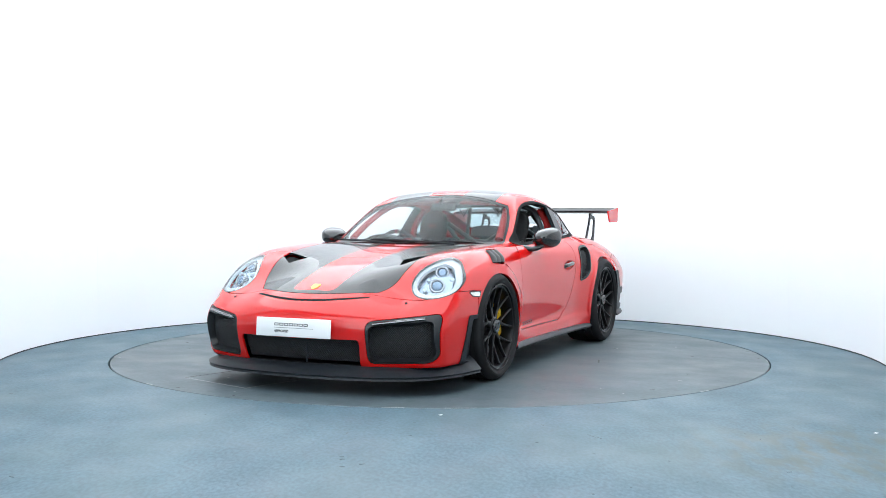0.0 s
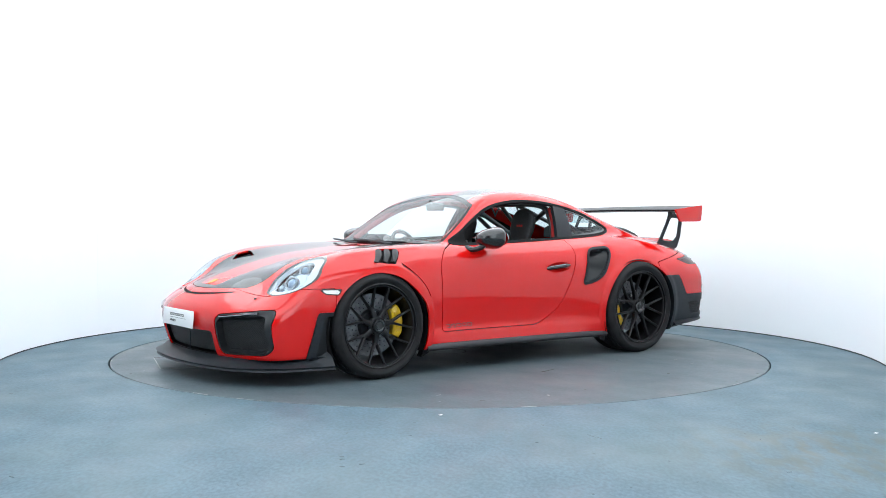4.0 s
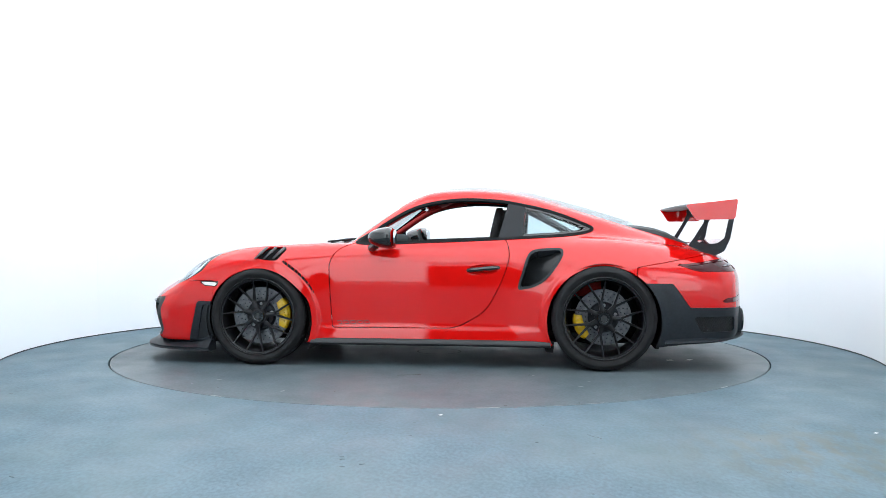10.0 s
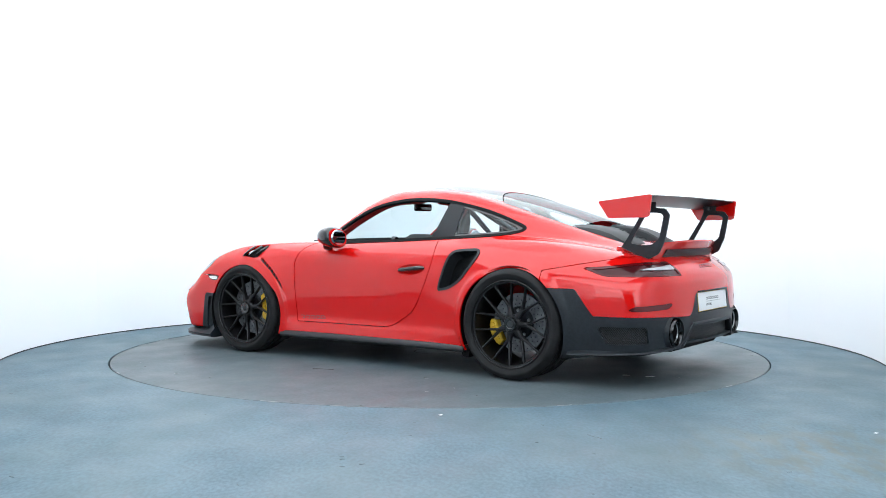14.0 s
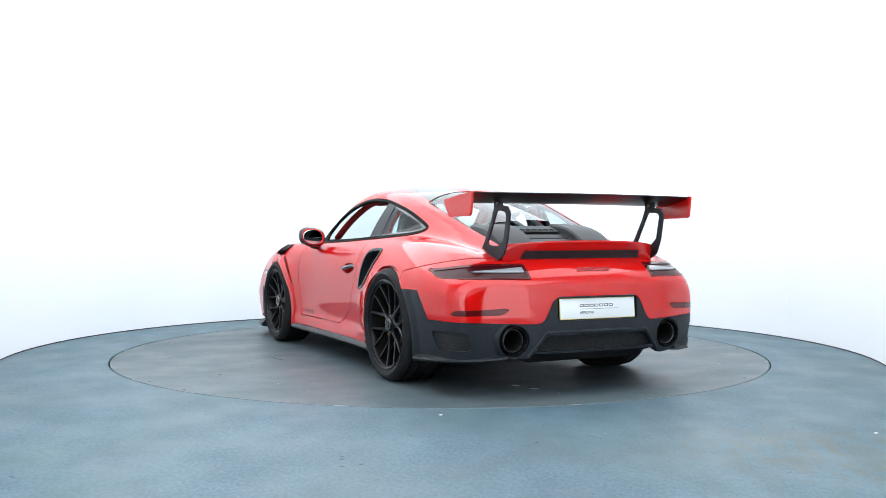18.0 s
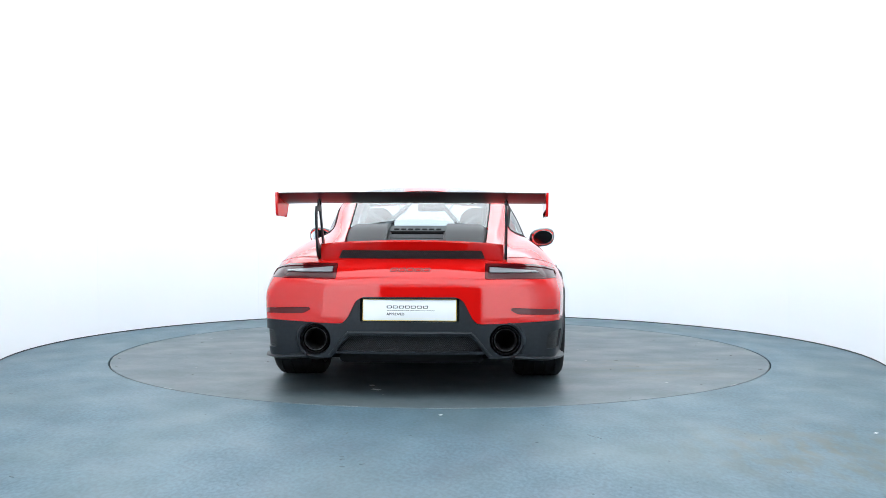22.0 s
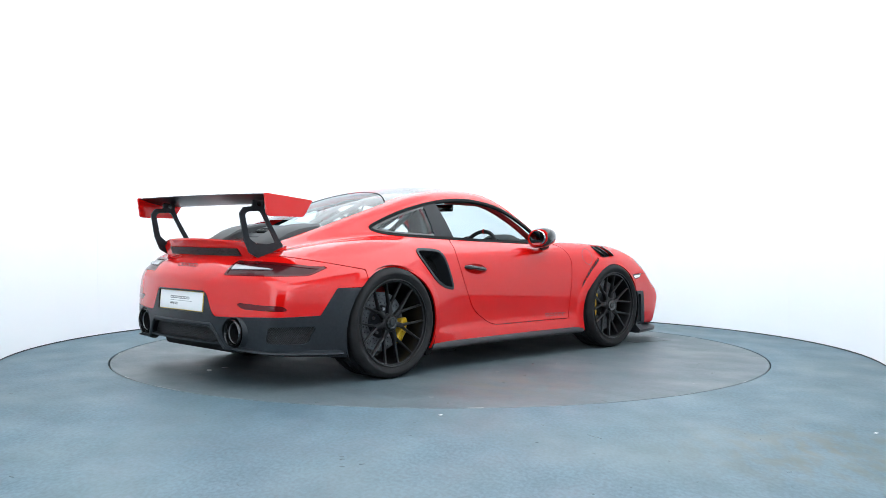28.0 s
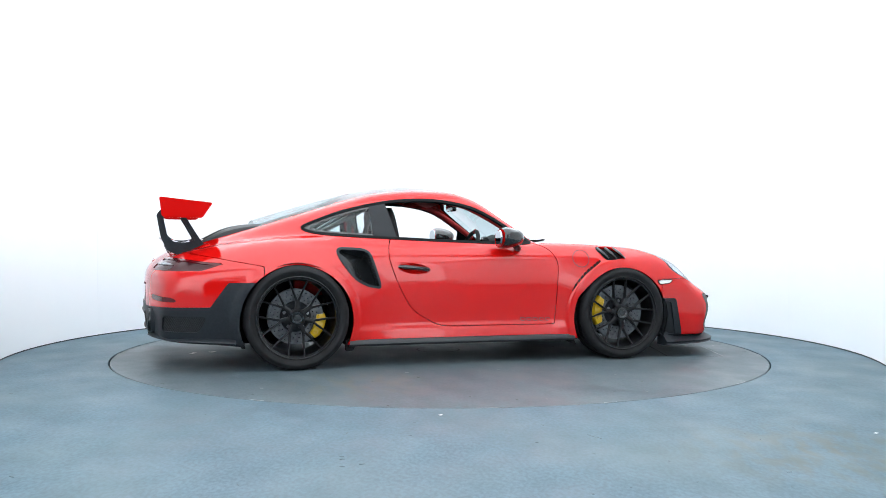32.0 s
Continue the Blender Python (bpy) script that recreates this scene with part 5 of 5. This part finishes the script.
    part("wing_plane", bm, WING_BLACK, wing, "glossy black carbon wing plane")
    for s in (1, -1):
        b = prism(round_corners([(-1.785, 1.150), (-2.138, 1.190), (-2.122, 1.060), (-2.10, 1.050), (-1.855, 1.046)], 0.016), 0.014, "xz", 0.787 * s)
        part("endplate", b, RED, wing, "red wing endplate")
        # upright: a forked black frame
        outer = [(-1.812, 0.864), (-1.850, 0.915), (-1.925, 1.037), (-1.955, 1.105), (-1.950, 1.146), (-2.045, 1.152), (-2.040, 1.112), (-2.105, 1.108), (-2.134, 1.070), (-2.106, 0.915), (-2.065, 0.825), (-2.000, 0.792), (-1.90, 0.825)]
        inner = [(-1.872, 0.890), (-1.958, 1.040), (-1.985, 1.084), (-2.075, 1.080), (-2.096, 1.062), (-2.066, 0.918), (-2.015, 0.880), (-1.94, 0.877)]
        part("wing_upright", prism([(x - 0.025, z) for x, z in round_corners(outer, 0.012)], 0.011, "xz", 0.553 * s, hole=[(x - 0.025, z) for x, z in round_corners(inner, 0.016)]), SATIN_BLACK, wing, "black forked wing upright")
        part("upright_bolt", lathe([(0, 0.011), (0.012, 0.011), (0.014, 0.006), (0.014, -0.011), (0, -0.011)], 14, "y"), GLOSS_BLACK, wing).matrix_basis = pose(-2.02, 0.553 * s, 1.128)
    # exhaust tips
    for s in (1, -1):
        pipe = part("exhaust_tip", lathe([(0.066, -2.06), (0.070, -2.225), (0.0745, -2.235), (0.079, -2.225), (0.080, -2.06)], 48, "x"), mat("black_chrome", (0.05, 0.05, 0.052), 0.16, 0.9), car, "black chrome exhaust tip")
        pipe.location, pipe.scale = (0.020, 0.548 * s, 0.339), (1.0, 1.06, 1.06)
        inner = part("inner_pipe", lathe([(0.0, -2.02), (0.052, -2.02), (0.054, -2.205), (0.060, -2.205)], 40, "x"), MATTE_BLACK, pipe)
        part("pipe_ring", lathe([(0.0575, -2.204), (0.0600, -2.212), (0.0635, -2.206)], 40, "x"), GREY_METAL, pipe)
        col = part("exhaust_surround", lathe([(0.083, -2.16), (0.086, -2.222), (0.096, -2.226), (0.108, -2.205), (0.118, -2.17)], 48, "x"), SATIN_BLACK, car)
        col.location, col.scale = (0.028, 0.548 * s, 0.339), (1.0, 1.06, 1.06)
        # flared outer lip of the diffuser
        b = sweep([(p.x, p.y) for p in smooth_path([(-1.64, 0.925, 0), (-1.80, 0.912, 0), (-1.98, 0.872, 0), (-2.11, 0.795, 0), (-2.18, 0.69, 0), (-2.215, 0.60, 0)], 6)], lambda t: ((0.0, 0.206 + 0.045 * t), (-0.004, 0.197 + 0.045 * t), (0.05, 0.178 + 0.05 * t), (0.10, 0.178 + 0.05 * t), (0.10, 0.258 + 0.03 * t), (0.045, 0.232 + 0.035 * t)))
        both = b if s > 0 else mirrored(b)
        part("diffuser_lip", both, SATIN_BLACK, car)
    part("silencer", block((0.34, 0.84, 0.11), (-1.96, 0, 0.250), 0.03, 3), MATTE_BLACK, car)
    # raised edge round the diffuser's mesh
    edge = [(-0.462, 0.243), (-0.40, 0.320), (-0.355, 0.372), (-0.31, 0.380), (0.0, 0.382), (0.31, 0.380), (0.355, 0.372), (0.40, 0.320), (0.462, 0.243)]
    part("diffuser_edge", tube([(tail_x(y, z) + 0.004, y, z) for y, z in edge], 0.013, 8, 4), SATIN_BLACK, car)
    # rear plate with yellow edge
    plate = part("number_plate", block((0.008, 0.530, 0.118), (0, 0, 0), 0.004), WHITE, car, "white show plate with yellow edge")
    plate.matrix_basis = pose(-2.240, 0.0, 0.513, 0, 5, 0)
    part("plate_edge", prism(round_corners([(-0.268, -0.062), (0.268, -0.062), (0.268, 0.062), (-0.268, 0.062)], 0.006), 0.006, "yz", 0.002, hole=round_corners([(-0.261, -0.055), (0.261, -0.055), (0.261, 0.055), (-0.261, 0.055)], 0.005)), PLATE_YELLOW, plate, "yellow plate edge")
    plate_writing(plate, -1)
    part("plate_lamp_hood", block((0.03, 0.54, 0.012), (-2.235, 0, 0.581), 0.005), SATIN_BLACK, car)
    # model name on the tail, as plain bars
    for i in range(5):
        part("tail_mark", slanted_mark(0.042, 0.026, 0.0055, -0.35, 0.002, "yz"), TAIL_INK, car, "faint dark badge shape").matrix_basis = pose(-2.1925, 0.094 - 0.047 * i, 0.741, 0, 30, 0)


tail_details()


# ---- cabin ----
def cabin_details():
    part("cabin_floor", block((1.9, 1.36, 0.04), (-0.25, 0, 0.22)), LEATHER_BLACK, car)
    part("bulkhead", block((0.05, 1.30, 0.60), (-1.00, 0, 0.58), 0.02, turn=pose(0, 0, 0, 0, -14, 0)), LEATHER_BLACK, car)
    part("parcel_shelf", block((0.65, 1.20, 0.03), (-1.30, 0, 0.865), 0.01), LEATHER_BLACK, car)
    # dashboard
    bm, rr = bmesh.new(), []
    for i in range(21):
        t = -1 + i / 10
        y = 0.68 * t
        o = 0.16 * t * t
        rr.append([bm.verts.new((x - o, y, z)) for x, z in ((0.74, 0.60), (0.72, 0.858), (0.60, 0.874), (0.40, 0.872), (0.335, 0.852), (0.315, 0.80), (0.36, 0.70), (0.40, 0.58))])
    for a, b in zip(rr, rr[1:]):
        for k in range(7):
            bm.faces.new((a[k], a[k + 1], b[k + 1], b[k]))
    part("dashboard", bm, LEATHER_BLACK, car, angle=60)
    bm = lathe([(0.02, -0.02), (0.12, -0.02), (0.16, 0.03), (0.165, 0.16), (0.15, 0.165), (0.14, 0.05)], 24, "x", False, (0, 180))
    bmesh.ops.transform(bm, matrix=pose(0.33, -0.37, 0.845) @ Matrix.Diagonal((1, 1, 0.55, 1)), verts=bm.verts)
    part("instrument_hood", bm, LEATHER_BLACK, car)
    part("centre_console", block((0.85, 0.22, 0.30), (0.05, 0, 0.48), 0.03, 3), LEATHER_BLACK, car)
    part("chrono_clock", lathe([(0, 0.03), (0.03, 0.03), (0.036, 0.0)], 20, "x"), GLOSS_BLACK, car).matrix_basis = pose(0.43, 0, 0.885, 0, 180, 0)
    # steering wheel on the right
    sw = obj("steering_wheel", None, car)
    sw.matrix_basis = pose(0.155, -0.37, 0.795, 0, 24, 0)
    part("wheel_rim", tube([(0, 0.178 * math.cos(a), 0.178 * math.sin(a)) for a in (2 * math.pi * k / 40 for k in range(40))], 0.0155, 10, closed=True), LEATHER_BLACK, sw)
    part("wheel_hub", block((0.05, 0.13, 0.12), (0.02, 0, 0), 0.03, 3), LEATHER_BLACK, sw)
    part("wheel_mark", block((0.034, 0.014, 0.034), (0, 0, 0.178), 0.004), LEATHER_RED, sw)
    for a in (0, 180, 270):
        c, s = math.cos(radians(a)), math.sin(radians(a))
        part("wheel_spoke", tube([(0.015, 0.05 * c, 0.05 * s), (0, 0.17 * c, 0.17 * s)], 0.013, 8, flat=0.6), SATIN_BLACK, sw)
    # bucket seats
    for s in (1, -1):
        seat = obj("seat", None, car, "black bucket seat with red stitched headrest")
        seat.location = (-0.15, 0.37 * s, 0.24)
        part("cushion", block((0.52, 0.46, 0.16), (0.12, 0, 0.10), 0.05, 3), LEATHER_BLACK, seat)
        bm, rr = bmesh.new(), []
        for z, x, w, d in ((0.10, -0.13, 0.23, 0.10), (0.28, -0.17, 0.255, 0.12), (0.46, -0.215, 0.265, 0.12), (0.54, -0.230, 0.225, 0.10), (0.59, -0.240, 0.150, 0.08), (0.63, -0.246, 0.105, 0.07), (0.67, -0.254, 0.110, 0.065), (0.72, -0.264, 0.124, 0.075), (0.79, -0.28, 0.126, 0.075), (0.845, -0.293, 0.110, 0.065), (0.88, -0.303, 0.075, 0.05), (0.895, -0.308, 0.04, 0.04)):
            ring = []
            for k in range(20):
                a = 2 * math.pi * k / 20
                c, q = math.cos(a), math.sin(a)
                ring.append(bm.verts.new((x + d * 0.5 * math.copysign(abs(c) ** 0.7, c) - 0.5 * d + (0.04 if c > 0 else 0) * (q * q) * (1 if z < 0.58 else 0.3), w * math.copysign(abs(q) ** 0.7, q), z)))
            rr.append(ring)
        for a, b in zip(rr, rr[1:]):
            for k in range(20):
                bm.faces.new((a[k], a[(k + 1) % 20], b[(k + 1) % 20], b[k]))
        bm.faces.new(rr[-1])
        bm.faces.new(rr[0][::-1])
        part("backrest", bm, LEATHER_BLACK, seat, angle=60)
        part("seat_shell", block((0.05, 0.42, 0.62), (-0.285, 0, 0.36), 0.02, 2, pose(0, 0, 0, 0, -13, 0)), CARBON, seat)
        for q in (1, -1):
            part("belt_slot", block((0.03, 0.055, 0.05), (-0.236, 0.085 * q, 0.615), 0.01, 2, pose(0, 0, 0, 25 * q, -12, 0)), GREY_METAL, seat)
        for i in range(3):
            part("headrest_mark", block((0.002, 0.018, 0.016), (-0.2735, -0.024 + 0.024 * i, 0.765), 0.0, turn=pose(0, 0, 0, 0, -12, 0)), LEATHER_RED, seat)
    # roll cage
    cage = obj("roll_cage", None, car, "grey bolted roll cage behind the seats")
    part("main_hoop", tube([(-0.60, 0.56, 0.30), (-0.605, 0.575, 0.80), (-0.61, 0.52, 1.06), (-0.615, 0.40, 1.165), (-0.615, 0.0, 1.185), (-0.615, -0.40, 1.165), (-0.61, -0.52, 1.06), (-0.605, -0.575, 0.80), (-0.60, -0.56, 0.30)], 0.022, 12, 6), CAGE, cage)
    part("cross_brace", tube([(-0.61, 0.46, 1.12), (-0.61, -0.54, 0.50)], 0.019, 10), CAGE, cage)
    part("cross_brace", tube([(-0.615, -0.46, 1.12), (-0.615, 0.54, 0.50)], 0.019, 10), CAGE, cage)
    part("harness_bar", tube([(-0.61, 0.57, 0.80), (-0.61, -0.57, 0.80)], 0.019, 10), CAGE, cage)
    for s in (1, -1):
        part("back_stay", tube([(-0.62, 0.43 * s, 1.15), (-1.28, 0.46 * s, 0.80)], 0.020, 10), CAGE, cage)
        part("back_stay", tube([(-0.62, 0.10 * s, 1.18), (-1.25, 0.42 * s, 0.82)], 0.017, 10), CAGE, cage)
        part("gusset", prism([(0.10, 1.17), (0.22, 1.17), (0.16, 1.08)], 0.004, "yz", -0.612, hole=[(0.125, 1.160), (0.195, 1.160), (0.16, 1.105)]) if s > 0 else mirrored(prism([(0.10, 1.17), (0.22, 1.17), (0.16, 1.08)], 0.004, "yz", -0.612, hole=[(0.125, 1.160), (0.195, 1.160), (0.16, 1.105)])), CAGE, cage)
        # red door lining, pillar linings
        part("door_lining", block((1.22, 0.04, 0.52), (0.06, 0.735 * s, 0.575), 0.02, 2, pose(0, 0, 0, -5 * s, 0, 0)), LEATHER_RED, car, "red door lining")
        part("door_cap", block((1.10, 0.06, 0.03), (-0.02, 0.700 * s, 0.836), 0.012, 2, pose(0, 0, 0, 0, 1, 0)), LEATHER_BLACK, car)
        part("pillar_lining", tube([(-0.56, 0.66 * s, 0.80), (-0.59, 0.62 * s, 1.00), (-0.62, 0.54 * s, 1.14)], 0.045, 10, 5, 0.6), LEATHER_RED, car)
        part("pillar_lining", tube([(0.50, 0.615 * s, 0.90), (0.30, 0.575 * s, 1.035), (0.08, 0.520 * s, 1.150), (-0.15, 0.49 * s, 1.195)], 0.030, 10, 5, 0.7), LEATHER_RED, car)
        part("rear_side_lining", block((0.60, 0.03, 0.42), (-0.92, 0.600 * s, 0.70), 0.01, 2, pose(0, 0, 0, -12 * s, 0, -8 * s)), LEATHER_RED, car)
        part("sun_visor", block((0.12, 0.36, 0.014), (0.0, 0.28 * s, 1.192), 0.005, 2, pose(0, 0, 0, -4 * s, 22, 0)), LEATHER_RED, car)
    # inside mirror
    im = part("inside_mirror", block((0.035, 0.215, 0.062), (0.135, 0.0, 1.150), 0.015, 3), GLOSS_BLACK, car)
    part("mirror_stem", tube([(0.15, 0, 1.165), (0.19, 0, 1.205)], 0.010, 8), GLOSS_BLACK, im)


cabin_details()


# ---- marks on the turntable and floor ----
def floor_marks():
    edge = []
    for a0, a1, w in ((18, 21, 0.006), (26, 30, 0.004), (64, 66, 0.008), (101, 104, 0.007), (111, 118, 0.003), (140, 142, 0.008), (170, 172, 0.006), (181, 187, 0.003), (229, 231, 0.010), (259, 263, 0.004), (276, 278, 0.006), (303, 306, 0.006), (338, 340, 0.010)):
        edge.append(lathe([(TABLE_R - 0.004 - w, 0.0008), (TABLE_R - 0.006, 0.0008), (TABLE_R - 0.006, -0.001), (TABLE_R - 0.004 - w, -0.001)], 14, "z", True, (a0, a1)))
    for b in edge:
        part("worn_edge", b, CHALK, turntable, "pale worn paint at the rim")
    # service lid with a pale joint
    lid = [(2.03, -0.88), (2.20, -0.27), (1.78, -0.16), (1.61, -0.77)]
    for k in range(4):
        (xa, ya), (xb, yb) = lid[k], lid[(k + 1) % 4]
        q = math.degrees(math.atan2(yb - ya, xb - xa))
        part("lid_joint", block((math.hypot(xb - xa, yb - ya) + 0.006, 0.007, 0.0012), ((xa + xb) / 2, (ya + yb) / 2, 0.0004), turn=pose(0, 0, 0, 0, 0, q)), CHALK if k < 2 else GAP, turntable)
    for x, y, l, w, q in ((-1.77, 0.35, 0.05, 0.03, 20), (-1.92, 0.31, 0.06, 0.03, 60)):
        part("pale_chip", block((l, w, 0.0012), (x, y, 0.0005), turn=pose(0, 0, 0, 0, 0, q)), WHITE, turntable, "white paint chip")
    for x, y, l, w, q in ((0.06, 1.33, 0.16, 0.012, 15),):
        part("dark_streak", block((l, w, 0.0012), (x, y, 0.0005), turn=pose(0, 0, 0, 0, 0, q)), GAP, turntable, "dark scuff streak")
    part("drain_ring", lathe([(0.165, 0.0006), (0.170, 0.0012), (0.176, 0.0006)], 40, "z"), GAP, turntable).location = (0.0, 0.06, 0)
    rng = random.Random(5)
    chips = []
    for i in range(60):
        a, r = rng.uniform(0, 2 * math.pi), TABLE_R * math.sqrt(rng.uniform(0.05, 0.98))
        b = block((rng.uniform(0.006, 0.03), rng.uniform(0.004, 0.012), 0.001), (r * math.cos(a), r * math.sin(a), 0.0004), turn=pose(0, 0, 0, 0, 0, rng.uniform(0, 180)))
        chips.append(b)
    tagged(part("scuffs", merge(*chips[:26]), CHALK, turntable), "small pale paint chips", kind="stuff")
    tagged(part("dark_scuffs", merge(*chips[26:]), GAP, turntable), "small dark scuff marks", kind="stuff")
    bits = []
    for i in range(26):
        x, y = rng.uniform(-3.0, 3.0), rng.uniform(-4.2, -2.4)
        if math.hypot(x, y) < TABLE_R + 0.05:
            continue
        bits.append(block((rng.uniform(0.006, 0.028), rng.uniform(0.003, 0.008), 0.001), (x, y, 0.0005), turn=pose(0, 0, 0, 0, 0, rng.uniform(0, 180))))
    for x, y, l, w, q in ((-0.12, -2.90, 0.02, 0.012, 0), (-0.39, -3.81, 0.03, 0.012, 10), (-0.31, -3.77, 0.035, 0.012, 30), (-0.195, -3.31, 0.028, 0.012, 0), (0.519, -2.96, 0.05, 0.006, 110),
                          (0.726, -3.21, 0.10, 0.004, 115), (0.755, -3.25, 0.07, 0.004, 110), (0.977, -3.70, 0.014, 0.012, 0), (0.454, -3.35, 0.02, 0.01, 0), (0.577, -4.21, 0.016, 0.014, 0), (-2.513, -2.10, 0.03, 0.02, 0)):
        bits.append(block((l * 0.7, w * 0.6, 0.001), (x, y, 0.0006), turn=pose(0, 0, 0, 0, 0, q)))
    for x, y in ((2.106, -3.125), (0.012, -2.708)):
        tagged(part("paper_scrap", block((0.020, 0.014, 0.002), (x, y, 0.0012), turn=pose(0, 0, 0, 0, 0, 40)), WHITE, None), "tiny white paper scrap lying on the floor", "litter")
    tagged(part("floor_scuffs", merge(*bits), SCUFF, None), "small dark scuffs on the floor paint", "scuffs", kind="stuff")


floor_marks()


# ---- movement: the turntable turns and carries the car ----
def heading(t):
    return 245.398 - 7.1576 * t - 0.6305 * ((t - 16) / 16) ** 2


def motions():
    car_rows, table_rows = [], []
    for t in range(0, 33):
        a = heading(t)
        turn = pose(0, 0, 0, 0, 0, a)
        car_rows.append((t, turn @ pose(-0.0211, 0.0831, 0.0)))
        table_rows.append((t, turn))
    walk(car, car_rows)
    walk(turntable, table_rows)


motions()
